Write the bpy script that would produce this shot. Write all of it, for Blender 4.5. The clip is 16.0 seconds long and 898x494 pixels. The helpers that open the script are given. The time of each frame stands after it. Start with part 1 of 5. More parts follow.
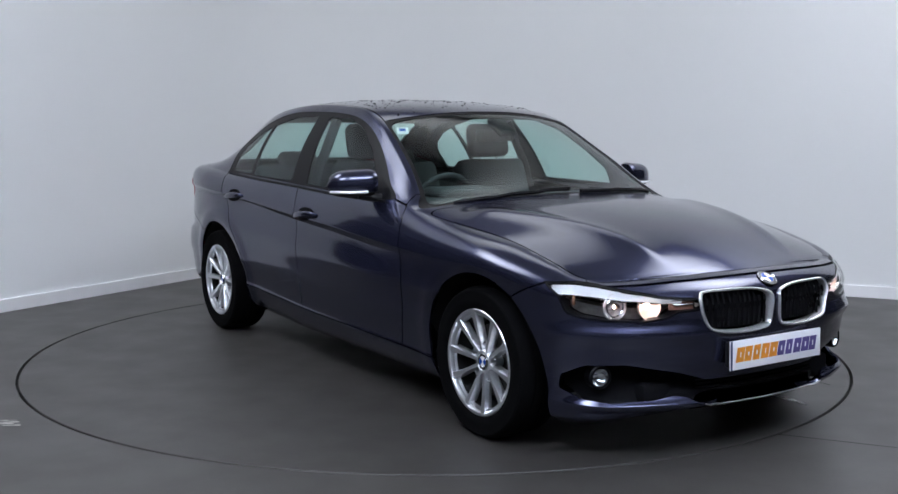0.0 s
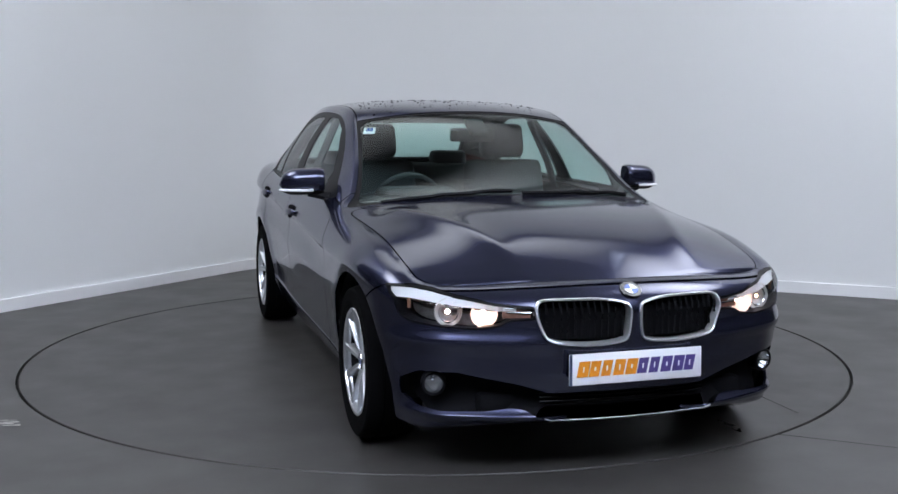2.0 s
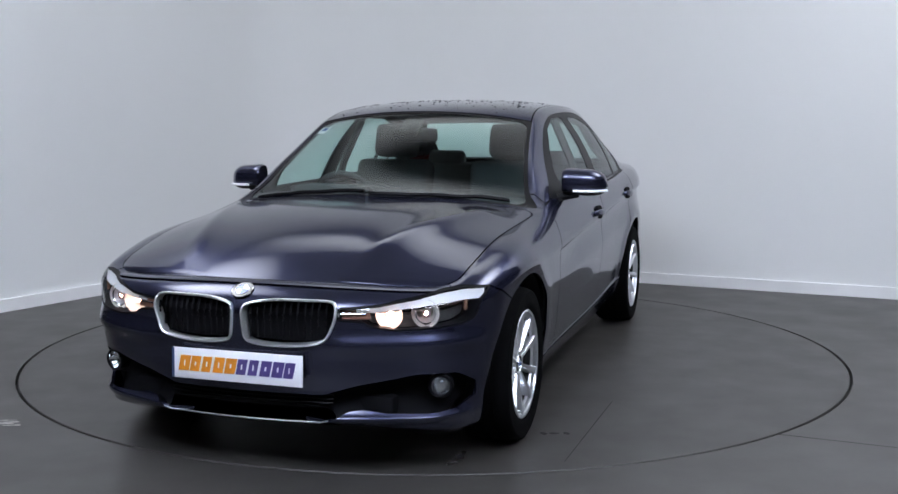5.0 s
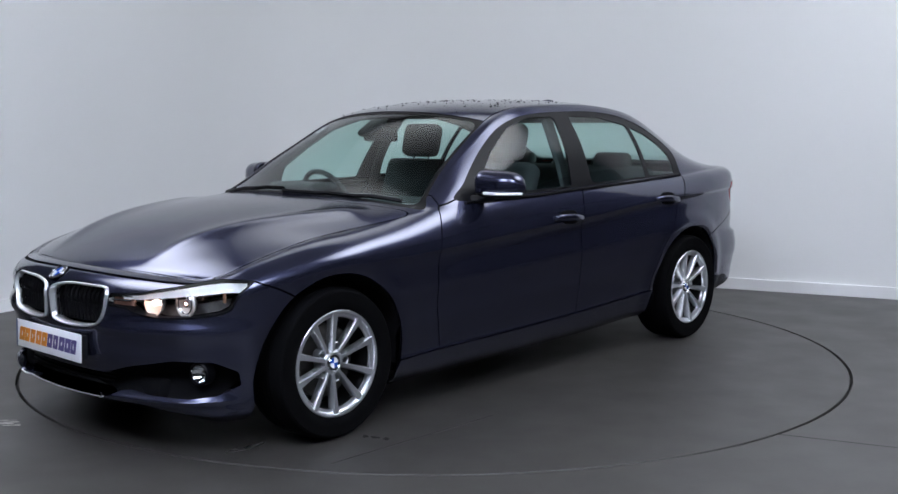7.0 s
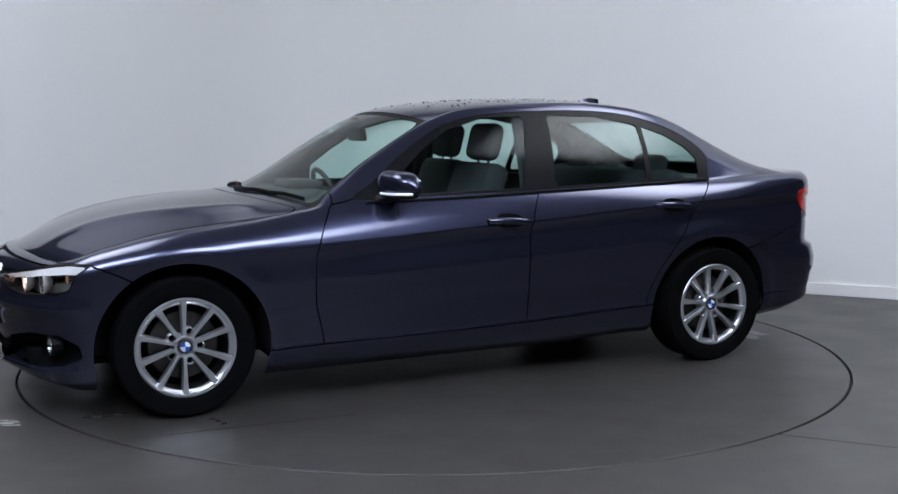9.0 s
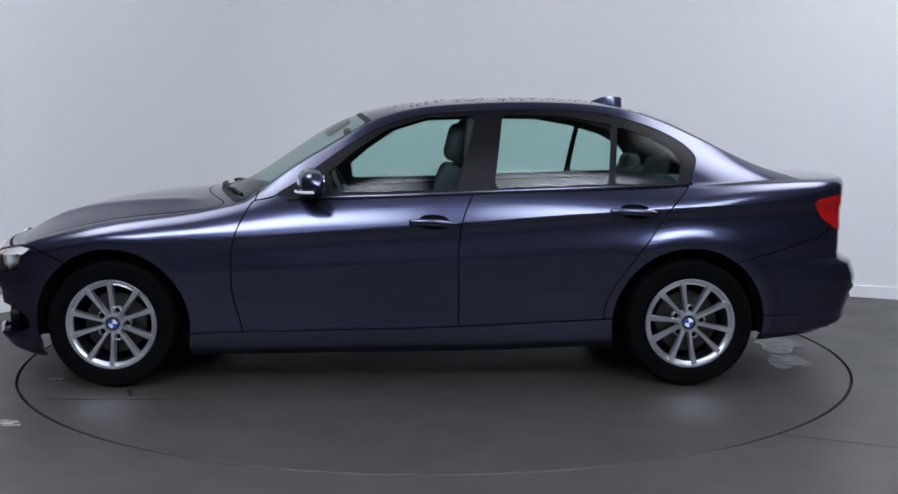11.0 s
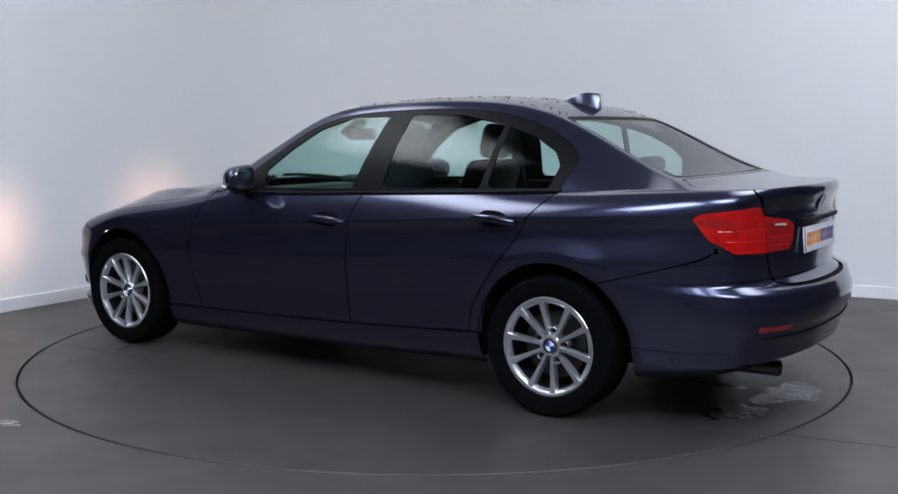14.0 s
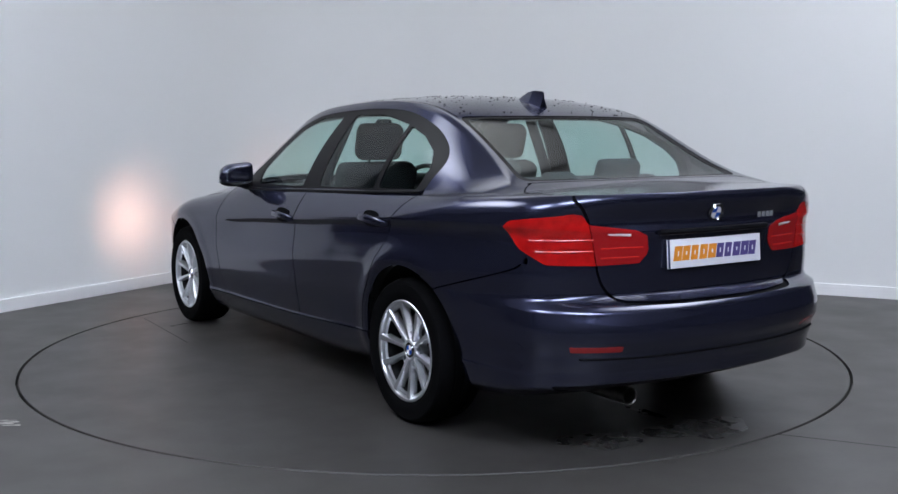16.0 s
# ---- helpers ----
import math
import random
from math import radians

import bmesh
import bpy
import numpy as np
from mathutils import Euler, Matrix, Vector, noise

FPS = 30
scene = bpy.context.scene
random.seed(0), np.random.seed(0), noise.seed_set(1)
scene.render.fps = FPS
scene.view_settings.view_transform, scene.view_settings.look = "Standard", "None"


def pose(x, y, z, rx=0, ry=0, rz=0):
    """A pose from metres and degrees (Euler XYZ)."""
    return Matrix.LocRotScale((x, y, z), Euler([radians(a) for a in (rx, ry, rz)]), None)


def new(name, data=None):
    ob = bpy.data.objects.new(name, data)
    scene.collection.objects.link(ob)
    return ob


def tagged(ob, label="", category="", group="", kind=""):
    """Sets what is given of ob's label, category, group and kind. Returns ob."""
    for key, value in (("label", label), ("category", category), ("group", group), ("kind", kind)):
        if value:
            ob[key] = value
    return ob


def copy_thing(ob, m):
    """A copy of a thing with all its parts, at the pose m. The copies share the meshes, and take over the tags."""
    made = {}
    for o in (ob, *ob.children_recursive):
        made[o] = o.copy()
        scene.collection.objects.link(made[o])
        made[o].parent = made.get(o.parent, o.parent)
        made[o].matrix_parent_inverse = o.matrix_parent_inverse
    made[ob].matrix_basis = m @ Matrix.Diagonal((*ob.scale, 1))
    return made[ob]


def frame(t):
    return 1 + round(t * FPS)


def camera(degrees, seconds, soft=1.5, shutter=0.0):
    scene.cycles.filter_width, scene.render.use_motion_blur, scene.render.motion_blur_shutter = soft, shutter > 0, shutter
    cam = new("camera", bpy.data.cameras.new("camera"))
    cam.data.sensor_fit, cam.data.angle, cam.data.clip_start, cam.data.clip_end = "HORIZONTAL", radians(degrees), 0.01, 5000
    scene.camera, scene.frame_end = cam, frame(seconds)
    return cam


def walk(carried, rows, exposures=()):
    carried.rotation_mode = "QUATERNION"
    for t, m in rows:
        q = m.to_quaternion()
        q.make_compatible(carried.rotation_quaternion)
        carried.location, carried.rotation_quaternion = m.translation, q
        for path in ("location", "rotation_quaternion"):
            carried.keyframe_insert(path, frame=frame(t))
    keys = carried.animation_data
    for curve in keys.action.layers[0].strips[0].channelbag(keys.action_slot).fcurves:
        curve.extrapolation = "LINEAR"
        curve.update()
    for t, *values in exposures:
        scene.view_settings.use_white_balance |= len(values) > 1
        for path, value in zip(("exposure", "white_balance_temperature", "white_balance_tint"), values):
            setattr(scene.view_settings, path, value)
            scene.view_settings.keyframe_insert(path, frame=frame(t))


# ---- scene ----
cam = camera(46.80, 16.0, soft=1.5)
EYE = pose(0, -5.9035, 1.2528, 90 - 6.4906, 0, -0.7109) @ pose(0, 0, 0, 0, 0, 0.0437)
walk(cam, [(0, EYE), (16, EYE)], exposures=[(0, 0.0), (16, 0.0)])

# turn of the turntable, in degrees, and the car's place on it
TURN = [(0.0, -57.35), (0.5, -59.16), (1.0, -62.68), (1.5, -67.43), (2.0, -73.57), (2.5, -79.27), (3.0, -85.37), (3.5, -91.09),
        (4.0, -97.15), (4.5, -102.84), (5.0, -108.91), (7.5, -138.70), (8.0, -144.66), (8.5, -150.24), (9.0, -156.40),
        (11.5, -185.15), (12.0, -191.08), (12.5, -196.65), (13.0, -202.63), (13.5, -208.31), (14.0, -214.24), (14.5, -219.79),
        (15.0, -225.77), (15.5, -231.41), (16.0, -237.43)]
CAR_X, CAR_Y = 0.1776, 0.0534
TABLE_R = 2.243

# ---- world and lights ----
world = bpy.data.worlds.new("world")
scene.world = world
world.use_nodes = True
world.node_tree.nodes["Background"].inputs["Color"].default_value = (0.02, 0.022, 0.026, 1)
world.node_tree.nodes["Background"].inputs["Strength"].default_value = 1.0
PANEL_POWER = 7.7


# ---- materials ----
def material(name, color, rough=0.5, metal=0.0, coat=0.0, coat_rough=0.05, bump=0.0, bump_scale=60.0, vary=0.0, vary_scale=3.0,
             fine=0.0, fine_scale=250.0, emit=0.0, emit_color=None, rough_vary=0.0, spec=0.5, edge=None):
    m = bpy.data.materials.new(name)
    m.use_nodes = True
    nt = m.node_tree
    b = nt.nodes["Principled BSDF"]
    b.inputs["Base Color"].default_value = (*color, 1)
    b.inputs["Roughness"].default_value = rough
    b.inputs["Metallic"].default_value = metal
    b.inputs["Coat Weight"].default_value = coat
    b.inputs["Coat Roughness"].default_value = coat_rough
    b.inputs["Specular IOR Level"].default_value = spec
    if edge:
        b.inputs["Specular Tint"].default_value = (*edge, 1)
    if emit:
        b.inputs["Emission Color"].default_value = (*(emit_color or color), 1)
        b.inputs["Emission Strength"].default_value = emit
    co = nt.nodes.new("ShaderNodeTexCoord")

    def tex(scale, detail=4.0):
        n = nt.nodes.new("ShaderNodeTexNoise")
        n.inputs["Scale"].default_value = scale
        n.inputs["Detail"].default_value = detail
        nt.links.new(co.outputs["Object"], n.inputs["Vector"])
        return n

    def ramp(src, lo, hi):
        r = nt.nodes.new("ShaderNodeMapRange")
        r.inputs["From Min"].default_value, r.inputs["From Max"].default_value = 0.3, 0.7
        r.inputs["To Min"].default_value, r.inputs["To Max"].default_value = lo, hi
        nt.links.new(src, r.inputs["Value"])
        return r.outputs["Result"]

    if vary or fine:
        col = None
        for amount, scale in ((vary, vary_scale), (fine, fine_scale)):
            if not amount:
                continue
            v = ramp(tex(scale).outputs["Fac"], 1 - amount, 1 + amount)
            mul = nt.nodes.new("ShaderNodeVectorMath")
            mul.operation = "SCALE"
            if col is None:
                mul.inputs[0].default_value = color
            else:
                nt.links.new(col, mul.inputs[0])
            nt.links.new(v, mul.inputs["Scale"])
            col = mul.outputs["Vector"]
        nt.links.new(col, b.inputs["Base Color"])
    if rough_vary:
        nt.links.new(ramp(tex(vary_scale * 2.3).outputs["Fac"], max(rough - rough_vary, 0.02), rough + rough_vary), b.inputs["Roughness"])
    if bump:
        bn = nt.nodes.new("ShaderNodeBump")
        bn.inputs["Strength"].default_value = bump
        bn.inputs["Distance"].default_value = 0.002
        nt.links.new(tex(bump_scale).outputs["Fac"], bn.inputs["Height"])
        nt.links.new(bn.outputs["Normal"], b.inputs["Normal"])
    return m


def glass_material(name, tint, gloss=0.02):
    m = bpy.data.materials.new(name)
    m.use_nodes = True
    nt = m.node_tree
    nt.nodes.clear()
    out = nt.nodes.new("ShaderNodeOutputMaterial")
    mix = nt.nodes.new("ShaderNodeMixShader")
    tr = nt.nodes.new("ShaderNodeBsdfTransparent")
    tr.inputs["Color"].default_value = (*tint, 1)
    gl = nt.nodes.new("ShaderNodeBsdfGlossy")
    gl.inputs["Roughness"].default_value = gloss
    lw = nt.nodes.new("ShaderNodeLayerWeight")
    lw.inputs["Blend"].default_value = 0.5
    pw = nt.nodes.new("ShaderNodeMath")
    pw.operation = "POWER"
    pw.inputs[1].default_value = 4.6
    nt.links.new(lw.outputs["Facing"], pw.inputs[0])
    ma = nt.nodes.new("ShaderNodeMath")
    ma.operation = "MULTIPLY_ADD"
    ma.inputs[1].default_value, ma.inputs[2].default_value = 0.90, 0.027
    nt.links.new(pw.outputs[0], ma.inputs[0])
    nt.links.new(ma.outputs[0], mix.inputs["Fac"])
    nt.links.new(tr.outputs["BSDF"], mix.inputs[1])
    nt.links.new(gl.outputs["BSDF"], mix.inputs[2])
    nt.links.new(mix.outputs["Shader"], out.inputs["Surface"])
    return m


PAINT = material("car_paint", (0.041, 0.044, 0.081), rough=0.27, metal=0.85, coat=1.0, coat_rough=0.075, fine=0.12, fine_scale=900, edge=(0.26, 0.27, 0.34))
GAP = material("gap_black", (0.005, 0.005, 0.006), rough=0.85, spec=0.08)
BLACK_TRIM = material("black_trim", (0.0045, 0.0045, 0.006), rough=0.42, fine=0.15, fine_scale=400, spec=0.12)
BLACK_PLASTIC = material("black_plastic", (0.010, 0.010, 0.012), rough=0.6, spec=0.2, bump=0.3, bump_scale=500)
GLASS = glass_material("window_glass", (0.70, 0.87, 0.83))
LENS = glass_material("lamp_lens", (0.95, 0.96, 0.96))
CHROME = material("chrome", (0.80, 0.81, 0.83), rough=0.12, metal=1.0, vary=0.05)
ALLOY = material("silver_alloy", (0.66, 0.67, 0.70), rough=0.31, metal=0.9, coat=0.3, fine=0.05)
BARREL = material("rim_barrel", (0.035, 0.035, 0.038), rough=0.45, metal=0.8, vary=0.2, vary_scale=20)
RUBBER = material("tyre_rubber", (0.0030, 0.0030, 0.0034), rough=0.85, spec=0.04, bump=0.3, bump_scale=300, vary=0.2, vary_scale=8)
STEEL = material("brake_steel", (0.10, 0.095, 0.09), rough=0.45, metal=1.0, vary=0.3, vary_scale=20)
RED_LENS = material("red_lens", (0.43, 0.006, 0.006), rough=0.2, coat=0.4, vary=0.2, vary_scale=22)
RED_DARK = material("dark_red_lens", (0.30, 0.008, 0.010), rough=0.2, coat=0.5)
FABRIC = material("seat_cloth", (0.035, 0.036, 0.040), rough=0.9, vary=0.15, fine=0.1, fine_scale=90)
INNER = material("cabin_plastic", (0.030, 0.031, 0.034), rough=0.65, vary=0.1, fine=0.06, fine_scale=80)
LINER = material("headlining", (0.16, 0.16, 0.165), rough=0.95, vary=0.05)
PLATE = material("plate_white", (0.80, 0.80, 0.84), rough=0.35, vary=0.02)
PLATE_EDGE = material("plate_edge", (0.03, 0.05, 0.12), rough=0.4)
ORANGE = material("orange_print", (0.74, 0.26, 0.015), rough=0.4, vary=0.12, vary_scale=30)
PURPLE = material("purple_print", (0.075, 0.05, 0.20), rough=0.4, vary=0.12, vary_scale=30)
BADGE_BLUE = material("badge_blue", (0.01, 0.07, 0.40), rough=0.2, coat=1.0)
BADGE_WHITE = material("badge_white", (0.8, 0.8, 0.82), rough=0.25, coat=1.0)
BADGE_BLACK = material("badge_black", (0.02, 0.02, 0.025), rough=0.25, coat=1.0)
AMBER = material("amber_reflector", (0.22, 0.12, 0.08), rough=0.2, coat=1.0)
BULB = material("lit_bulb", (1.0, 0.80, 0.70), rough=0.3, emit=9.0, emit_color=(1.0, 0.64, 0.50))
BEAM = material("added_beam_source", (1.0, 0.7, 0.5), rough=0.3, emit=19000.0, emit_color=(1.0, 0.56, 0.42))
INDICATOR = material("indicator_panel", (0.30, 0.15, 0.11), rough=0.3, metal=0.3, vary=0.2, vary_scale=60)
# unlit pale plastic in truth; a faint glow is added to brighten it
PALE_GLOW = material("pale_glow_strip", (0.88, 0.90, 0.95), rough=0.25, emit=0.12, emit_color=(0.9, 0.93, 1.0))
PALE_LENS = material("pale_lens", (0.75, 0.62, 0.60), rough=0.2, coat=0.5)
SATIN = material("satin_chrome", (0.86, 0.87, 0.89), rough=0.38, metal=0.9, fine=0.04)
BOWL = material("lamp_bowl", (0.80, 0.78, 0.78), rough=0.5, metal=0.6)
RED_BAR = material("red_light_bar", (0.50, 0.012, 0.009), rough=0.25, coat=0.5, vary=0.1, vary_scale=40)
WATER = material("water_film", (0.030, 0.029, 0.027), rough=0.27, spec=0.5, rough_vary=0.10, vary_scale=6)
DROPS = material("water_drops", (0.05, 0.05, 0.06), rough=0.04, coat=1.0)
MIRROR_GLASS = material("mirror_glass", (0.85, 0.87, 0.9), rough=0.02, metal=1.0)


# ---- builders ----
def mesh_object(name, verts, faces, mat, parent=None, label="", smooth=True, normals=None):
    me = bpy.data.meshes.new(name)
    me.from_pydata([tuple(v) for v in verts], [], [tuple(f) for f in faces])
    if smooth:
        me.polygons.foreach_set("use_smooth", [True] * len(me.polygons))
    for mm in (mat if isinstance(mat, (list, tuple)) else [mat]):
        me.materials.append(mm)
    if normals is not None:
        me.normals_split_custom_set_from_vertices([tuple(n) for n in normals])
    ob = new(name, me)
    if parent:
        ob.parent = parent
    if label:
        tagged(ob, label)
    return ob


def part(name, bm, mat, parent=None, label="", smooth=True, sharp=35):
    me = bpy.data.meshes.new(name)
    bmesh.ops.recalc_face_normals(bm, faces=bm.faces)
    bm.normal_update()
    for f in bm.faces:
        f.smooth = smooth
    for e in bm.edges:
        if len(e.link_faces) == 2 and e.calc_face_angle(0) > radians(sharp):
            e.smooth = False
    bm.to_mesh(me)
    bm.free()
    for mm in (mat if isinstance(mat, (list, tuple)) else [mat]):
        me.materials.append(mm)
    ob = new(name, me)
    if parent:
        ob.parent = parent
    if label:
        tagged(ob, label)
    return ob


def box(bm, m, sx, sy, sz, bevel=0.0, seg=2):
    """A box of the given size at the pose m, added to bm."""
    g = bmesh.ops.create_cube(bm, size=1.0, matrix=m @ Matrix.Diagonal((sx, sy, sz, 1)))
    if bevel:
        es = list({e for v in g["verts"] for e in v.link_edges})
        bmesh.ops.bevel(bm, geom=es, offset=bevel, segments=seg, profile=0.5, affect="EDGES")


def lathe(bm, profile, m, steps=48, closed=False):
    """Turns a profile of (radius, height) about the local z axis."""
    rings = []
    for r, h in profile:
        rings.append([bm.verts.new(m @ Vector((r * math.cos(2 * math.pi * k / steps), r * math.sin(2 * math.pi * k / steps), h))) for k in range(steps)])
    pairs = list(zip(rings, rings[1:])) + ([(rings[-1], rings[0])] if closed else [])
    for a, b in pairs:
        for k in range(steps):
            bm.faces.new((a[k], a[(k + 1) % steps], b[(k + 1) % steps], b[k]))
    return rings


def sweep(bm, pts, radius, m=Matrix(), steps=8, flat=1.0):
    """A round or flattened bar along a line of points."""
    rings = []
    pts = [Vector(p) for p in pts]
    for i, p in enumerate(pts):
        d = (pts[min(i + 1, len(pts) - 1)] - pts[max(i - 1, 0)]).normalized()
        a = d.cross(Vector((0, 0, 1)))
        a = a.normalized() if a.length > 1e-3 else Vector((1, 0, 0))
        b = a.cross(d)
        r = radius[i] if isinstance(radius, (list, tuple)) else radius
        rings.append([bm.verts.new(m @ (p + a * r * math.cos(2 * math.pi * k / steps) + b * r * flat * math.sin(2 * math.pi * k / steps))) for k in range(steps)])
    for a, b in zip(rings, rings[1:]):
        for k in range(steps):
            bm.faces.new((a[k], a[(k + 1) % steps], b[(k + 1) % steps], b[k]))
    bm.faces.new(rings[0])
    bm.faces.new(rings[-1])


def prism(bm, outline, depth, m=Matrix(), bevel=0.0):
    """An outline in the local xy plane, given a depth along local z."""
    lo = [bm.verts.new(m @ Vector((x, y, 0))) for x, y in outline]
    hi = [bm.verts.new(m @ Vector((x, y, depth))) for x, y in outline]
    n = len(outline)
    fs = [bm.faces.new(lo), bm.faces.new(hi)]
    for k in range(n):
        fs.append(bm.faces.new((lo[k], lo[(k + 1) % n], hi[(k + 1) % n], hi[k])))
    if bevel:
        es = [e for e in fs[1].edges]
        bmesh.ops.bevel(bm, geom=es, offset=bevel, segments=2, profile=0.5, affect="EDGES")


def curve_through(xs, ys, x):
    """Monotone cubic through the points (xs, ys)."""
    xs, ys, x = np.asarray(xs, float), np.asarray(ys, float), np.asarray(x, float)
    if xs[0] > xs[-1]:
        xs, ys = xs[::-1], ys[::-1]
    h = np.diff(xs)
    d = np.diff(ys) / h
    m = np.zeros(len(xs))
    m[0], m[-1] = d[0], d[-1]
    for i in range(1, len(xs) - 1):
        if d[i - 1] * d[i] > 0:
            w1, w2 = 2 * h[i] + h[i - 1], h[i] + 2 * h[i - 1]
            m[i] = (w1 + w2) / (w1 / d[i - 1] + w2 / d[i])
    i = np.clip(np.searchsorted(xs, x) - 1, 0, len(xs) - 2)
    t = np.clip((x - xs[i]) / h[i], 0, 1)
    return ((1 + 2 * t) * (1 - t) ** 2 * ys[i] + t * (1 - t) ** 2 * h[i] * m[i] + t * t * (3 - 2 * t) * ys[i + 1] + t * t * (t - 1) * h[i] * m[i + 1])


def smooth_through(xs, ys, x):
    """Natural cubic spline, for lines that may swell past their points."""
    xs, ys, x = np.asarray(xs, float), np.asarray(ys, float), np.asarray(x, float)
    n = len(xs)
    h = np.diff(xs)
    A = np.eye(n)
    r = np.zeros(n)
    for i in range(1, n - 1):
        A[i, i - 1], A[i, i], A[i, i + 1] = h[i - 1], 2 * (h[i - 1] + h[i]), h[i]
        r[i] = 6 * ((ys[i + 1] - ys[i]) / h[i] - (ys[i] - ys[i - 1]) / h[i - 1])
    M = np.linalg.solve(A, r)
    i = np.clip(np.searchsorted(xs, x) - 1, 0, n - 2)
    a, b = xs[i + 1] - x, x - xs[i]
    return (M[i] * a ** 3 + M[i + 1] * b ** 3) / (6 * h[i]) + (ys[i] / h[i] - M[i] * h[i] / 6) * a + (ys[i + 1] / h[i] - M[i + 1] * h[i] / 6) * b


def outline_distance(P, poly):
    """Signed distance of the points P to a closed outline, negative inside."""
    P, poly = np.asarray(P, float), np.asarray(poly, float)
    d = np.full(len(P), 1e9)
    inside = np.zeros(len(P), bool)
    for a, b in zip(poly, np.roll(poly, -1, 0)):
        e = b - a
        w = P - a
        t = np.clip((w @ e) / (e @ e), 0, 1)
        d = np.minimum(d, np.hypot(*(w - t[:, None] * e).T))
        c = ((a[1] > P[:, 1]) != (b[1] > P[:, 1]))
        with np.errstate(divide="ignore", invalid="ignore"):
            inside ^= c & (P[:, 0] < (b[0] - a[0]) * (P[:, 1] - a[1]) / (b[1] - a[1]) + a[0])
    return np.where(inside, -d, d)


def line_distance(P, line):
    P, line = np.asarray(P, float), np.asarray(line, float)
    d = np.full(len(P), 1e9)
    for a, b in zip(line, line[1:]):
        e = b - a
        w = P - a
        t = np.clip((w @ e) / (e @ e), 0, 1)
        d = np.minimum(d, np.hypot(*(w - t[:, None] * e).T))
    return d


def rounded(points, n=6):
    """A closed outline smoothed by a Catmull-Rom spline."""
    P = np.asarray(points, float)
    out = []
    for i in range(len(P)):
        p0, p1, p2, p3 = P[i - 1], P[i], P[(i + 1) % len(P)], P[(i + 2) % len(P)]
        for k in range(n):
            t = k / n
            out.append(0.5 * (2 * p1 + (p2 - p0) * t + (2 * p0 - 5 * p1 + 4 * p2 - p3) * t * t + (3 * p1 - p0 - 3 * p2 + p3) * t ** 3))
    return np.array(out)


def flowing(points, n=6):
    """An open line smoothed by a Catmull-Rom spline."""
    P = np.asarray(points, float)
    P = np.vstack([2 * P[0] - P[1], P, 2 * P[-1] - P[-2]])
    out = []
    for i in range(1, len(P) - 2):
        p0, p1, p2, p3 = P[i - 1:i + 3]
        for k in range(n):
            t = k / n
            out.append(0.5 * (2 * p1 + (p2 - p0) * t + (2 * p0 - 5 * p1 + 4 * p2 - p3) * t * t + (3 * p1 - p0 - 3 * p2 + p3) * t ** 3))
    return np.array(out + [P[-2]])


# ---- the car's skin: one smooth surface, cut into its panels ----
# stations run from the nose's middle round the left side to the tail's middle
ENV_X = [2.175, 2.165, 2.127, 2.050, 1.985, 1.890, 1.780, 1.620, 1.405, 1.05, 0.60, 0.10, -0.40, -0.90, -1.405, -1.75, -2.00, -2.195, -2.322, -2.387, -2.420, -2.428]
ENV_Y = [0.0, 0.18, 0.38, 0.58, 0.690, 0.785, 0.840, 0.868, 0.890, 0.890, 0.888, 0.890, 0.892, 0.894, 0.902, 0.886, 0.855, 0.798, 0.648, 0.444, 0.220, 0.0]
K_X = [2.040, 2.030, 1.995, 1.930, 1.895, 1.840, 1.740, 1.600, 1.405, 1.05, 0.60, 0.10, -0.40, -0.90, -1.405, -1.75, -2.00, -2.155, -2.242, -2.288, -2.312, -2.320]
K_Y = [0.0, 0.18, 0.38, 0.57, 0.650, 0.715, 0.737, 0.745, 0.752, 0.772, 0.806, 0.828, 0.833, 0.830, 0.806, 0.785, 0.755, 0.700, 0.570, 0.390, 0.200, 0.0]
K_Z = [0.705, 0.703, 0.696, 0.686, 0.684, 0.700, 0.735, 0.772, 0.812, 0.852, 0.906, 0.918, 0.938, 0.956, 0.980, 0.998, 1.006, 1.008, 1.010, 1.012, 1.013, 1.013]
BOT_Z = [0.186, 0.186, 0.172, 0.150, 0.140, 0.128, 0.130, 0.135, 0.14, 0.142, 0.146, 0.152, 0.158, 0.176, 0.190, 0.205, 0.230, 0.250, 0.258, 0.262, 0.262, 0.262]
BOT_IN = [0.20, 0.20, 0.17, 0.13, 0.11, 0.09, 0.08, 0.08, 0.08, 0.07, 0.065, 0.065, 0.065, 0.065, 0.07, 0.07, 0.08, 0.10, 0.11, 0.12, 0.12, 0.12]
SILL_Z = [0.235, 0.235, 0.232, 0.228, 0.225, 0.225, 0.23, 0.24, 0.25, 0.262, 0.273, 0.281, 0.297, 0.322, 0.335, 0.335, 0.335, 0.337, 0.337, 0.337, 0.337, 0.337]
CREASE_Z = [0.600, 0.600, 0.600, 0.600, 0.605, 0.620, 0.645, 0.680, 0.708, 0.717, 0.738, 0.774, 0.804, 0.842, 0.872, 0.886, 0.890, 0.890, 0.880, 0.870, 0.870, 0.870]
ROUND = [0.9, 0.9, 0.9, 0.9, 0.9, 0.9, 0.9, 0.95, 0.95, 0.75, 0.35, 0.22, 0.2, 0.22, 0.5, 0.8, 0.75, 0.5, 0.2, 0.1, 0.1, 0.1]
